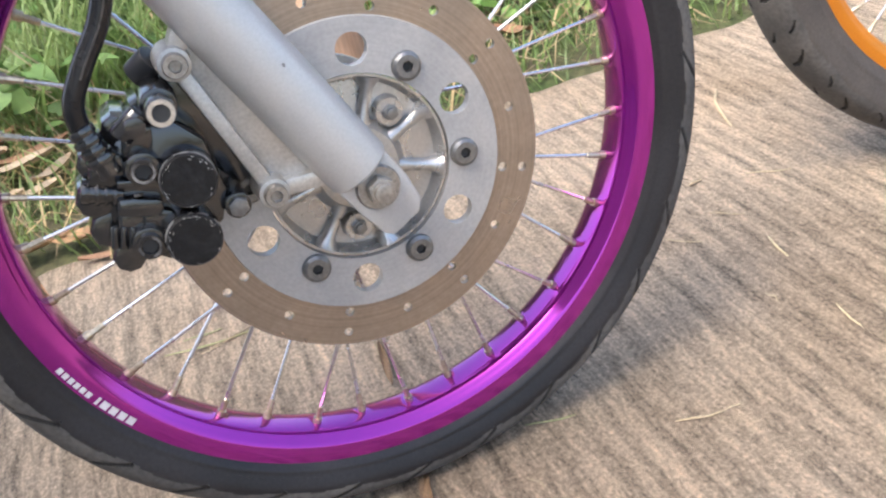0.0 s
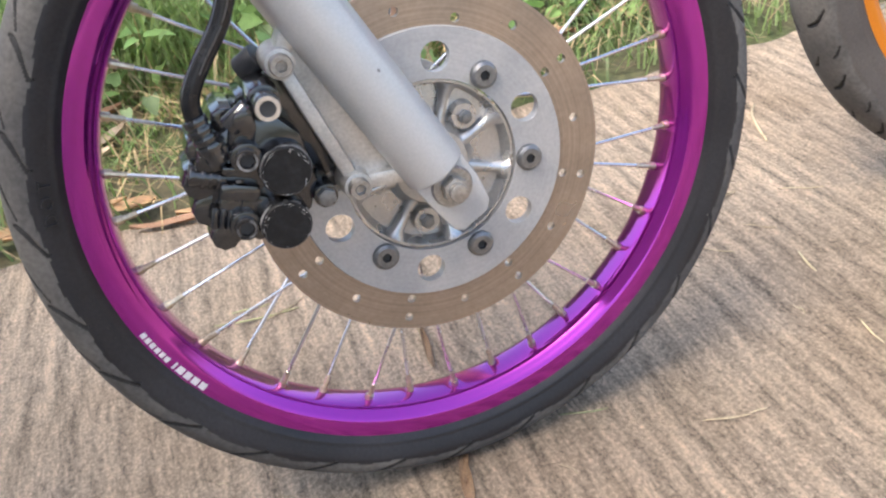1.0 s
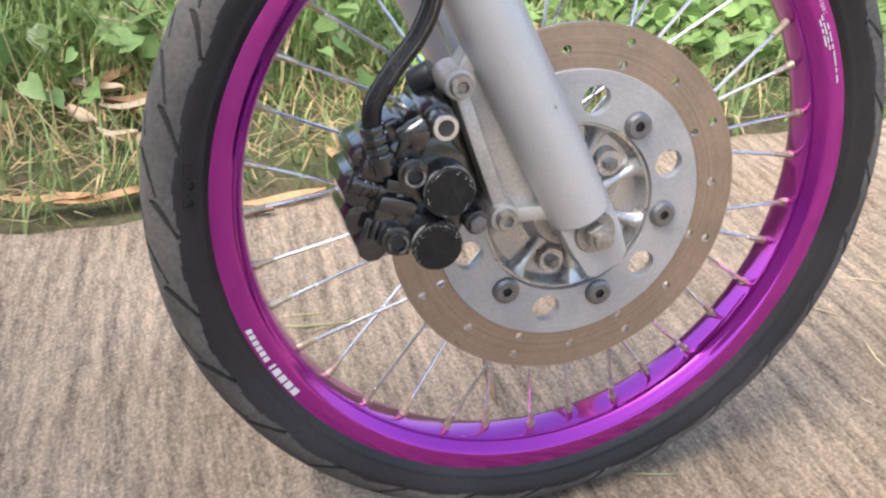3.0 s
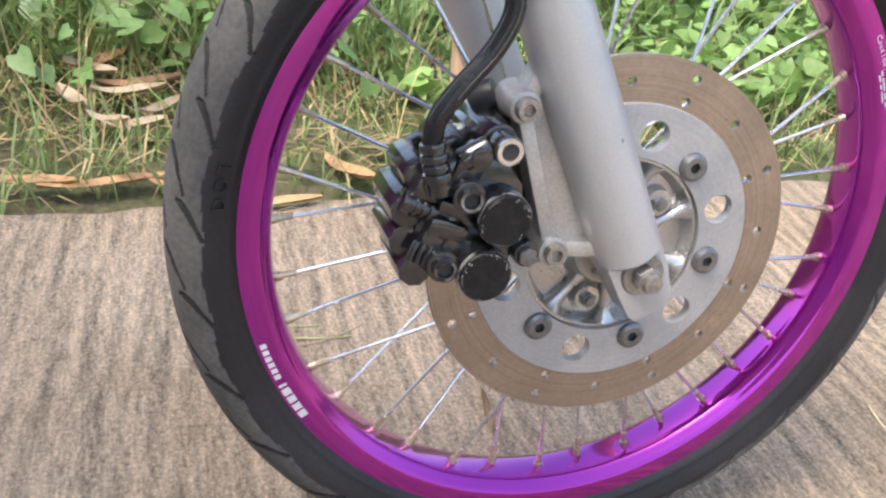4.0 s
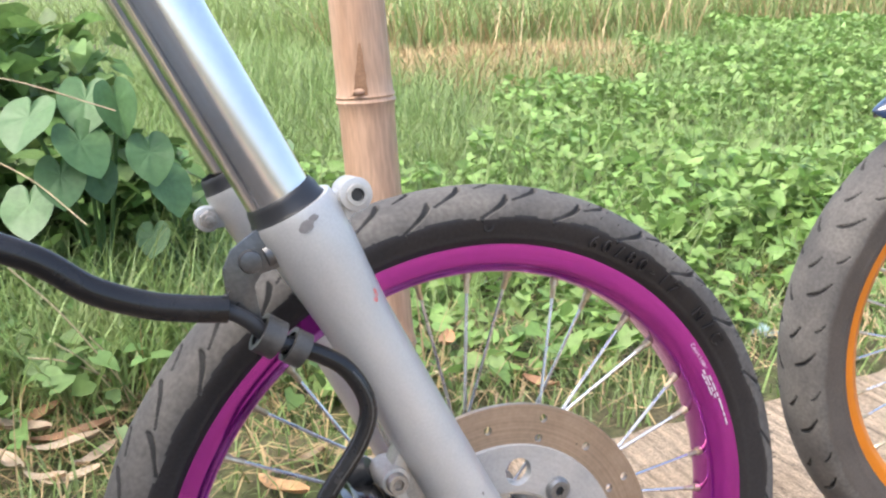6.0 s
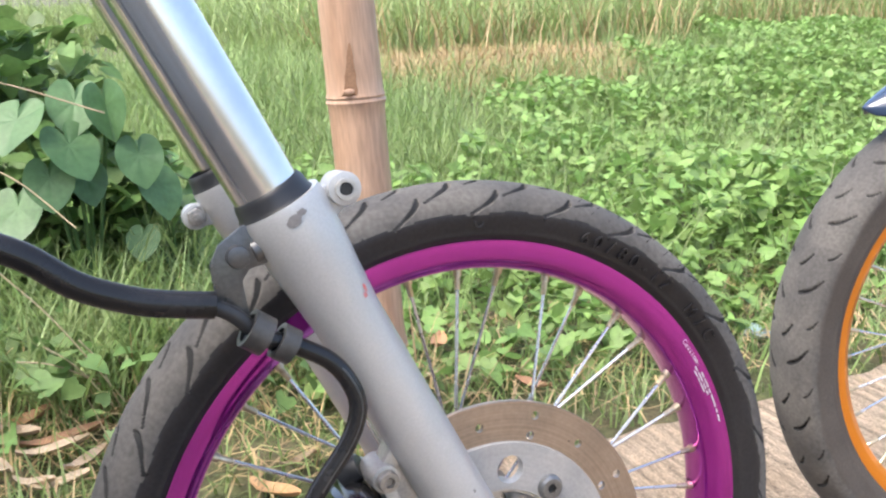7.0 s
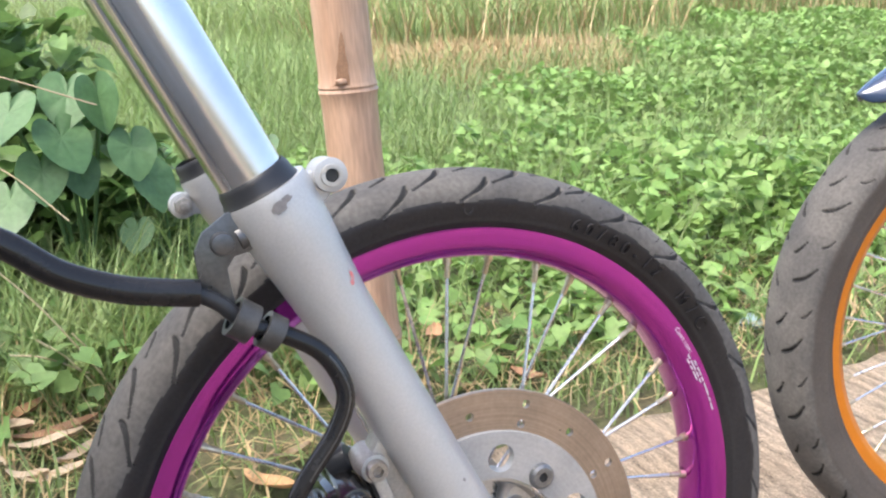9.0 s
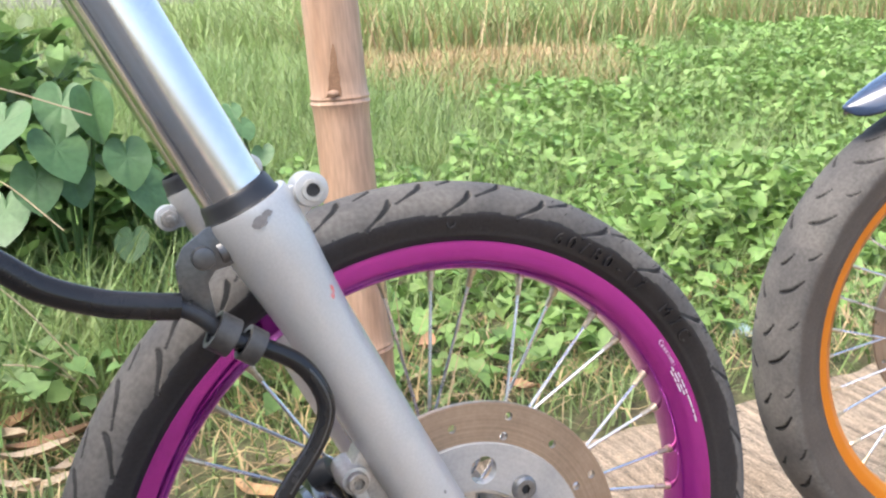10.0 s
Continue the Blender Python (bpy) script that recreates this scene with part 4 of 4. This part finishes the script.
lathe(bm, [(-0.05, 0.0), (-0.05, 0.0385)] + prof_pts, (0, 0, 0), (0, 0, 1), 40)
for v in bm.verts:
    v.co.x += 0.0022 * noise.noise(v.co * 9)
    v.co.y += 0.0022 * noise.noise(v.co * 9 + Vector((5, 0, 0)))
culm = part("culm", bm, BAMBOO, post)

bm = bmesh.new()
scar_z = 0.537
for i, (cx, lo, hi, w) in enumerate(((-0.016, 0.004, 0.070, 0.0085), (-0.020, 0.000, 0.012, 0.0125))):
    rnd = random.Random(60 + i)
    left, right = [], []
    n = 9
    for k in range(n):
        t = k / (n - 1)
        half = w * (1 - t) ** 0.8 * rnd.uniform(0.7, 1.15) + 0.0008
        z = scar_z + lo + (hi - lo) * t
        for side, keep in ((-1, left), (1, right)):
            x = cx + 0.004 * t + side * half
            keep.append(bm.verts.new((x, -math.sqrt(0.0376 ** 2 - x * x) - 0.0010 - 0.0006 * i, z)))
    for k in range(n - 1):
        bm.faces.new((left[k], right[k], right[k + 1], left[k + 1]))
part("scar", bm, SCAR, post)
bm = bmesh.new()
bmesh.ops.create_icosphere(bm, subdivisions=2, radius=0.0055, matrix=pose(-0.019, -0.035, 0.546) @ Matrix.Diagonal((1.5, 0.8, 0.8, 1)))
for v in bm.verts:
    v.co += v.normal * 0.0012 * noise.noise(v.co * 300)
part("branch_stub", bm, BAMBOO, post)


# ---- ground ----
EDGE_Y = 0.545


def ground_z(x, y):
    """The soil: level with the slab's edge, a low bank behind it."""
    t = np.clip((y - EDGE_Y) / 3.4, 0, 1)
    return -0.03 + 0.03 * np.clip((y - EDGE_Y + 0.05) / 0.12, 0, 1) + 0.34 * t ** 1.3 + 0.035 * np.clip(y - 4.0, 0, 40)


def spread(lo, hi, mid, n, power):
    t = np.linspace(-1, 1, n)
    v = np.sign(t) * np.abs(t) ** power
    return np.where(v < 0, mid + (mid - lo) * v, mid + (hi - mid) * v)


gx, gy = spread(-600, 600, 0.3, 150, 5), spread(-600, 900, 1.2, 170, 5)
X, Y = np.meshgrid(gx, gy, indexing="ij")
near = np.exp(-((X - 0.3) ** 2 + (Y - 1.5) ** 2) / 30)
Z = ground_z(X, Y) + 0.012 * near * (np.sin(X * 9.1 + Y * 3) + np.sin(Y * 11 - X * 4)) * (Y > EDGE_Y + 0.03)
ground = part("ground", grid_mesh("ground", np.stack([X, Y, Z], -1), False, False, (SOIL,)))
tagged(ground, "brown soil under weeds and grass", "ground", kind="structure")

sx, sy = np.linspace(-5, 5, 400), np.concatenate([np.linspace(-5, -0.8, 20), np.linspace(-0.75, EDGE_Y, 70)])
X, Y = np.meshgrid(sx, sy, indexing="ij")
wob = 0.010 * np.sin(sx * 7.0) + 0.006 * np.sin(sx * 23 + 1) + 0.004 * np.sin(sx * 61)
Y = Y + wob[:, None] * np.clip((Y - 0.4) / (EDGE_Y - 0.4), 0, 1)
Z = 0.0 * X
drop = np.stack([X[:, -1:], Y[:, -1:] + 0.006, Z[:, -1:] - 0.012], -1)
drop2 = np.stack([X[:, -1:], Y[:, -1:] + 0.008, Z[:, -1:] - 0.10], -1)
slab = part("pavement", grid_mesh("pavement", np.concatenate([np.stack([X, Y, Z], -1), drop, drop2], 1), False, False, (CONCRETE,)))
tagged(slab, "weathered broom-finished concrete slab", "pavement", kind="structure")

# added wall, always out of view: blocks sun and sky to darken the slab's left
bm = bmesh.new()
SHADE_WALL_X, SHADE_WALL_H = -1.3, 2.1
prism(bm, [(SHADE_WALL_X - 0.15, -0.02), (SHADE_WALL_X, -0.02), (SHADE_WALL_X, SHADE_WALL_H), (SHADE_WALL_X - 0.15, SHADE_WALL_H)], -3.2, 0.30, 0.006)
tagged(part("wall_west", bm, SHADE_WALL_RENDER), "plain grey rendered wall, added out of view to shade the left", "wall", kind="structure")

# ---- weeds, grass and leaves ----
rng = np.random.default_rng(7)


def turned(tmpl, place, yaw, pitch, roll, size):
    """Copies of a small template [points, 3], each turned, sized and placed."""
    cy, sy_, cp, sp_, cr, sr = np.cos(yaw), np.sin(yaw), np.cos(pitch), np.sin(pitch), np.cos(roll), np.sin(roll)
    v = tmpl[None] * size[:, None, None]
    x, y, z = v[..., 0], v[..., 1], v[..., 2]
    x, z = x * cr[:, None] + z * sr[:, None], -x * sr[:, None] + z * cr[:, None]
    y, z = y * cp[:, None] - z * sp_[:, None], y * sp_[:, None] + z * cp[:, None]
    x, y = x * cy[:, None] - y * sy_[:, None], x * sy_[:, None] + y * cy[:, None]
    return np.stack([x, y, z], -1) + place[:, None, :]


HEART = np.array([(0, 0.10, 0.0), (0, 0.50, -0.03), (0, 1.0, -0.10), (-0.27, -0.04, 0.06), (-0.41, 0.28, 0.08), (-0.23, 0.68, 0.03), (0.27, -0.04, 0.06), (0.41, 0.28, 0.08), (0.23, 0.68, 0.03)])
HEART_F = [(0, 1, 4, 3), (1, 2, 5, 4), (0, 6, 7, 1), (1, 7, 8, 2)]


def vine(name, n, x0, x1, y0, y1, lift, size, label, mat=LEAF, clump=0.0, where=None):
    x, y = rng.uniform(x0, x1, n), rng.uniform(y0, y1, n)
    bumpy = 0.5 + 0.5 * np.sin(x * 3.1 + 1.3 * np.sin(y * 2.3)) * np.sin(y * 3.7 + 0.7 * np.sin(x * 4.1))
    keep = rng.random(n) < 1 - clump * (1 - bumpy)
    if where is not None:
        keep &= where(x, y)
    x, y, bumpy = x[keep], y[keep], bumpy[keep]
    n = len(x)
    up = rng.random(n) ** 0.6
    z = ground_z(x, y) + lift * (0.35 + 0.65 * bumpy) * up
    place = np.stack([x, y, z], -1)
    v = turned(HEART, place, rng.uniform(0, 6.28, n), rng.normal(-0.25, 0.50, n), rng.normal(0, 0.45, n), size * rng.uniform(0.55, 1.25, n))
    ob = part(name, from_templates(name, v, HEART_F, (mat,)))
    return tagged(ob, label, "plants", kind="stuff")


def blades(name, n, x0, x1, y0, y1, high, wide, bend, mat, label, where=None, flat=False):
    x, y = rng.uniform(x0, x1, n), rng.uniform(y0, y1, n)
    if where is not None:
        keep = where(x, y)
        x, y = x[keep], y[keep]
        n = len(x)
    a = rng.uniform(0, 6.28, n)
    h = high * rng.uniform(0.45, 1.2, n)
    b = bend * rng.uniform(0.1, 1.4, n)
    w = wide * rng.uniform(0.6, 1.3, n)
    lean = rng.uniform(0.02, 0.6, n)
    v = np.zeros((n, 7, 3))
    z0 = ground_z(x, y)
    for lev, t in enumerate((0, 0.4, 0.75, 1.0)):
        ang = b * t
        out = h * (1 - np.cos(ang * 1.0)) / np.maximum(b, 0.05) * 1.0 + h * t * lean
        upz = h * np.sin(ang) / np.maximum(b, 0.05)
        if flat:
            out, upz = h * t, 0.012 + 0.02 * rng.random(n) + 0.03 * np.sin(t * 3.1) * rng.random(n)
        cx, cy, cz = x + out * np.cos(a), y + out * np.sin(a), z0 + upz
        half = w * (1, 0.85, 0.5, 0)[lev] / 2
        if lev < 3:
            v[:, lev * 2] = np.stack([cx - half * np.sin(a), cy + half * np.cos(a), cz], -1)
            v[:, lev * 2 + 1] = np.stack([cx + half * np.sin(a), cy - half * np.cos(a), cz], -1)
        else:
            v[:, 6] = np.stack([cx, cy, cz], -1)
    ob = part(name, from_templates(name, v, [(0, 1, 3, 2), (2, 3, 5, 4), (4, 5, 6)], (mat,)))
    return tagged(ob, label, "grass", kind="stuff")


def vine_edge(x, y):
    """The vine's far edge: near the post it ends early, to the open side it runs on."""
    return y < 1.45 + 0.78 * x + 0.25 * np.sin(x * 5) + 0.15 * np.sin(x * 13 + y)


vine("vine_bed", 62000, 0.15, 5.2, 1.10, 5.0, 0.19, 0.041, "bed of bright green heart-leaved creeping vine", clump=0.55, where=vine_edge)
vine("vine_bed", 2400, 0.10, 1.8, 0.72, 1.25, 0.12, 0.045, "thin creeping vine among grass", clump=0.7)
vine("weeds", 1500, -0.9, 0.1, 0.75, 2.2, 0.20, 0.045, "small-leaved weeds beside the taro", mat=DARK_LEAF, clump=0.8)
vine("weeds", 7000, -1.3, 0.0, 1.35, 2.1, 0.40, 0.060, "tangle of dark green weeds behind the taro", mat=DARK_LEAF, clump=0.6)
vine("weeds", 2600, -0.9, -0.12, 1.45, 2.0, 0.62, 0.065, "taller leafy weeds behind the taro", mat=DARK_LEAF, clump=0.4, where=lambda x, y: x < -0.10 - 0.25 * (y - 1.5))
blades("grass", 6500, -1.2, 2.6, 0.56, 1.15, 0.085, 0.0040, 1.4, GRASS, "fresh short grass along the concrete")
blades("grass", 14000, -0.6, 4.4, 1.0, 3.8, 0.23, 0.0042, 2.4, GRASS, "grass growing through the creeping vine")
blades("grass", 30000, -2.0, 1.1, 1.5, 5.2, 0.21, 0.0042, 2.6, GRASS, "thick green grass behind the taro")
blades("grass", 3200, -1.3, 0.15, 0.90, 1.40, 0.24, 0.005, 1.2, GRASS, "green grass in front of the taro")
blades("dry_grass", 1500, -1.2, 1.4, 0.56, 1.05, 0.12, 0.0034, 1.4, STRAW, "dead straw lying in the grass", flat=True)
blades("dry_grass", 420, -1.2, 0.3, 0.60, 1.4, 0.17, 0.003, 1.2, STRAW, "dry stalks standing in the grass")
blades("dry_grass", 20000, 0.9, 3.6, 2.9, 5.2, 0.11, 0.006, 2.2, STRAW, "patch of yellowed dry grass", where=lambda x, y: ((x - 2.1) / 1.0) ** 2 + ((y - 4.1) / 0.9) ** 2 < 1 + 0.4 * np.sin(x * 9) * np.sin(y * 8))
blades("grass", 13000, 0.1, 5.0, 1.9, 5.6, 0.17, 0.005, 1.9, GRASS, "grass round the dry patch", where=lambda x, y: (((x - 2.1) / 0.9) ** 2 + ((y - 4.1) / 0.8) ** 2 > 1) | (rng.random(len(x)) < 0.15))
blades("tall_grass", 24000, -3.0, 9.5, 4.9, 9.0, 0.60, 0.010, 1.5, FARGRASS, "stand of tall reedy grass at the field's edge", where=lambda x, y: (x > 1.2 - 0.3 * (y - 5)) & (x < 9.5) | (y > 8.0))
blades("tall_grass", 1500, 1.3, 9.0, 4.7, 5.8, 0.42, 0.008, 0.8, STRAW, "dry stems among the tall grass")
blades("field_grass", 16000, -16.0, 16.0, 5.0, 34.0, 0.22, 0.03, 1.0, FARGRASS, "pale green field grass in the distance")


# taro plants with big heart-shaped leaves on stalks
def taro_leaf(parent, c, size, yaw, pitch, roll, foot, fold=0.0):
    """A heart-shaped blade with rounded lobes behind its stalk, sunken veins and a wavy rim."""
    n, k = 8, 60
    rows = np.zeros((k, n, 3))
    knots = np.array([0, 15, 40, 75, 110, 140, 160, 172, 180.0])
    reach = np.array([0.74, 0.64, 0.54, 0.49, 0.48, 0.50, 0.47, 0.34, 0.16])
    for i in range(k):
        th = 2 * math.pi * i / k
        deg = abs((math.degrees(th) + 180) % 360 - 180)
        r = float(np.interp(deg, knots, reach))
        for j in range(n):
            t = j / (n - 1)
            x, y = r * t * math.sin(th), r * t * math.cos(th)
            z = 0.06 * t * t - 0.22 * max(0, y) ** 2 - 0.10 * min(0, y) ** 2 + 0.018 * t * t * math.sin(5 * th + 9 * size * 50) + 0.010 * t * (1 - t) * 4 * abs(math.sin(4.5 * th)) + fold * abs(x) * 1.1
            rows[i, j] = (x * (1 - 0.35 * fold), y, z)
    v = turned(rows.reshape(-1, 3), np.array([c]), np.array([yaw]), np.array([pitch]), np.array([roll]), np.array([size * 0.9]))[0]
    leaf = part("leaf", grid_mesh("leaf", v.reshape(k, n, 3), True, False, (TARO,)), None, parent)
    bm = bmesh.new()
    top, base = Vector(c), Vector(foot)
    tube(bm, smooth_path([base, base * 0.45 + top * 0.55 + Vector((0.01, 0.03, 0.03)), top + Vector((0, 0.004, -0.002))], 5), 0.0042, 8)
    part("stalk", bm, TARO, leaf)


for n_plant, (px, py, leaves) in enumerate((
        (-0.22, 1.36, ((-0.222, 1.20, 0.440, 0.115, 215, -52, 10, 0), (-0.151, 1.22, 0.505, 0.105, 200, -72, 25, 0.6), (-0.202, 1.26, 0.510, 0.115, 165, -50, -10, 0.1), (-0.262, 1.20, 0.385, 0.100, 180, -60, 0, 0), (-0.203, 1.23, 0.378, 0.090, 205, -62, 8, 0.1),
                        (-0.300, 1.22, 0.490, 0.120, 150, -40, 0, 0))),
        (-0.06, 1.40, ((-0.106, 1.20, 0.412, 0.098, 188, -66, 4, 0), (-0.078, 1.22, 0.350, 0.108, 205, -60, -8, 0), (-0.113, 1.25, 0.245, 0.075, 160, -50, 0, 0), (0.030, 1.32, 0.300, 0.080, 210, -50, 10, 0))),
        (0.15, 1.52, ((0.150, 1.42, 0.425, 0.060, 200, -45, 0, 0), (0.188, 1.42, 0.365, 0.058, 170, -40, 8, 0), (0.135, 1.45, 0.460, 0.050, 185, -40, 0, 0))),
        (-0.40, 1.50, ((-0.322, 1.25, 0.330, 0.115, 170, -45, 10, 0), (-0.420, 1.35, 0.420, 0.130, 160, -50, 20, 0))))):
    plant = new("taro_plant")
    plant.location = (0, 0, 0)
    tagged(plant, "taro plant with large pale green heart-shaped leaves in the grass", "plant", "taro beside the post")
    for x, y, z, size, yaw, pitch, roll, fold in leaves:
        taro_leaf(plant, (x, y, z), size, radians(yaw), radians(pitch), radians(roll), (px + 0.02 * n_plant, py, float(ground_z(px, py)) - 0.01), fold)


# ---- straw, dead leaves and litter ----
def straw(p, q, r=0.0011, lift=0.0018, bow=0.07, mat=None):
    """One bit of dry grass that lies on the slab."""
    p, q = Vector((*p, lift)), Vector((*q, lift * 0.8))
    side = (q - p).cross(Vector((0, 0, 1))).normalized() * bow * (q - p).length
    bm = bmesh.new()
    path = smooth_path([p, (p * 2 + q) / 3 + side + Vector((0, 0, 0.002)), (p + q * 2) / 3 + side * 0.6, q], 4)
    tube(bm, path, [0.75 * r * (0.6 + 0.5 * math.sin(math.pi * (i + 0.5) / len(path))) for i in range(len(path))], 6)
    return tagged(part("straw", bm, mat or PALE_STRAW), "thin dry grass straw on the concrete", "straw", "straws on the concrete")


PALE_STRAW = material("pale_straw", (0.46, 0.37, 0.24), 0.7, vary=0.2, scale=60, second=(0.42, 0.32, 0.18), per_object=0.2)
GREEN_STRAW = material("greenish_straw", (0.36, 0.36, 0.18), 0.7, vary=0.2, scale=60, second=(0.30, 0.26, 0.14), per_object=0.2)
straw((0.545, 0.359), (0.498, 0.268), 0.0026)
straw((0.44, 0.167), (0.48, 0.145), 0.0011)
straw((0.365, 0.128), (0.39, 0.105), 0.0011)
straw((0.38, 0.057), (0.373, 0.022), 0.0016)
straw((0.17, -0.097), (0.205, -0.108), 0.0014)
straw((0.207, -0.108), (0.222, -0.108), 0.0008)
straw((0.356, -0.057), (0.351, -0.091), 0.0012)
straw((0.073, -0.035), (0.112, -0.047), 0.0009, mat=GREEN_STRAW)
straw((0.382, 0.187), (0.399, 0.190), 0.0022)
straw((-0.182, 0.259), (-0.094, 0.244), 0.0012, mat=GREEN_STRAW)
straw((-0.161, 0.272), (-0.121, 0.268), 0.0010, mat=GREEN_STRAW)
straw((-0.150, 0.235), (-0.080, 0.262), 0.0009)
straw((0.414, 0.473), (0.395, 0.432), 0.0012)
straw((0.30, 0.12), (0.33, 0.09), 0.0008)
straw((0.007, 0.149), (0.006, 0.117), 0.0012)
rs = random.Random(11)
for i in range(26):
    x, y, a = rs.uniform(-0.5, 0.9), rs.uniform(-0.15, 0.52), rs.uniform(0, 3.14)
    k = rs.uniform(0.006, 0.022)
    straw((x, y), (x + k * math.cos(a), y + k * math.sin(a)), rs.uniform(0.0006, 0.0011))


def dead_leaf(c, length, wide, yaw, curl, label="curled brown dead leaf by the grass", mat=DEAD_LEAF):
    n, k = 9, 5
    rows = np.zeros((n, k, 3))
    for i in range(n):
        t = i / (n - 1)
        w = wide * math.sin(math.pi * (0.04 + 0.93 * t)) ** 0.8
        for j in range(k):
            u = j / (k - 1) * 2 - 1
            rows[i, j] = (length * (t - 0.5), w * u / 2, 0.003 + curl * (u * u * 0.5 + (t - 0.5) ** 2 * 2.2) + 0.002 * math.sin(7 * t + 3 * u))
    ob = part("dead_leaf", grid_mesh("dead_leaf", rows, False, False, (mat,)))
    ob.matrix_world = pose(*c, 0, 0, yaw)
    return tagged(ob, label, "leaf", "dead leaves along the grass edge")


dead_leaf((-0.250, 0.580, 0.008), 0.075, 0.032, -18, 0.010)
dead_leaf((-0.200, 0.512, 0.001), 0.110, 0.018, -14, 0.008, "long dry bamboo leaf on the concrete edge")
dead_leaf((-0.135, 0.528, 0.002), 0.120, 0.020, 4, 0.008, "long dry bamboo leaf on the concrete edge")
dead_leaf((-0.030, 0.590, 0.010), 0.090, 0.030, -52, 0.014)
dead_leaf((-0.330, 0.590, 0.008), 0.160, 0.022, 8, 0.008, "long dry bamboo leaf on the concrete edge")
dead_leaf((-0.420, 0.600, 0.008), 0.120, 0.024, -12, 0.010, "long dry bamboo leaf on the concrete edge")
dead_leaf((-0.350, 0.900, 0.050), 0.110, 0.034, 35, 0.018)
dead_leaf((-0.290, 0.825, 0.045), 0.120, 0.030, 12, 0.016)
dead_leaf((0.330, 0.860, 0.070), 0.070, 0.030, 60, 0.016)
dead_leaf((0.430, 0.700, 0.030), 0.070, 0.028, 120, 0.014)
for x, y, z, k, w, a in ((-0.377, 0.774, 0.045, 0.085, 0.024, 118), (-0.296, 0.711, 0.030, 0.085, 0.026, 12), (-0.303, 0.784, 0.050, 0.100, 0.026, 8), (-0.262, 0.745, 0.040, 0.075, 0.024, 40), (-0.357, 0.862, 0.055, 0.095, 0.034, -38),
                         (-0.330, 0.720, 0.034, 0.060, 0.020, -25), (0.208, 0.735, 0.035, 0.060, 0.020, 30), (0.265, 0.781, 0.045, 0.055, 0.018, -10), (0.548, 1.132, 0.16, 0.060, 0.026, 70), (0.020, 0.640, 0.020, 0.070, 0.016, 20), (0.110, 0.600, 0.016, 0.060, 0.014, -8)):
    dead_leaf((x, y, z), k, w, a, 0.014, "pale curled dry leaf in the short grass", PALE_LEAF)
# dead stalks caught in the slab's joint
for (x, y, a, k, w) in ((-0.024, -0.070, 78, 0.060, 0.010), (-0.018, -0.048, 72, 0.050, 0.008), (0.003, 0.105, 82, 0.070, 0.007)):
    dead_leaf((x, y, 0.001), k, w, a, 0.003, "brown dead stalk caught in a crack of the concrete", STALK)

# long dry stems leaning in the grass
for p, q in (((-0.345, 0.88, 0.305), (-0.195, 0.90, 0.06)), ((-0.30, 0.88, 0.180), (-0.215, 0.90, 0.06)), ((-0.250, 0.89, 0.178), (-0.205, 0.92, 0.05)), ((-0.40, 1.15, 0.58), (-0.16, 1.10, 0.50)),
             ((-0.36, 1.2, 0.42), (-0.23, 1.15, 0.30)), ((-0.34, 0.89, 0.16), (-0.235, 0.89, 0.11))):
    bm = bmesh.new()
    p, q = Vector(p), Vector(q)
    tube(bm, smooth_path([p, p * 0.6 + q * 0.4 + Vector((0.006, 0, 0.006)), q], 5), 0.0013, 6)
    tagged(part("dry_stem", bm, PALE_STRAW), "long thin dry stem leaning in the grass", "stem", "dry stems in the grass")

# a broad-bladed weed, its long leaves arching out of the grass
def arching_blade(parent, foot, tip, rise, wide):
    foot, tip = Vector(foot), Vector(tip)
    path = smooth_path([foot, foot.lerp(tip, 0.45) + Vector((0, 0, rise)), tip], 8)
    rows = np.zeros((len(path), 5, 3))
    for i, p in enumerate(path):
        t = i / (len(path) - 1)
        d = (path[min(i + 1, len(path) - 1)] - path[max(i - 1, 0)]).normalized()
        across = d.cross(Vector((0, -0.75, 0.66))).normalized()
        half = wide * (math.sin(math.pi * (0.12 + 0.87 * t)) ** 0.7) / 2
        for j in range(5):
            k = j / 2 - 1
            rows[i, j] = p + across * half * k + Vector((0, 0, -0.25 * half * (1 - abs(k))))
    part("leaf", grid_mesh("leaf", rows, False, False, (GRASS,)), None, parent)


weed = new("weed")
tagged(weed, "broad-bladed green weed arching out of the short grass", "plant")
for tip, rise, wide in (((-0.35, 1.0, 0.137), 0.030, 0.020), ((-0.36, 1.0, 0.09), 0.022, 0.016), ((-0.23, 0.95, 0.102), 0.020, 0.014)):
    arching_blade(weed, (-0.28, 1.0, 0.052), tip, rise, wide)

bm = bmesh.new()
bmesh.ops.create_icosphere(bm, subdivisions=3, radius=0.035)
for v in bm.verts:
    v.co.z *= 0.45
    v.co *= 1 + 0.35 * noise.noise(v.co * 40) + 0.2 * noise.noise(v.co * 90)
litter = part("plastic_bag", bm, LITTER)
litter.location = (0.936, 0.745, 0.026)
litter.scale = (0.75, 0.75, 0.75)
tagged(litter, "crumpled pale plastic scrap in the grass", "litter")
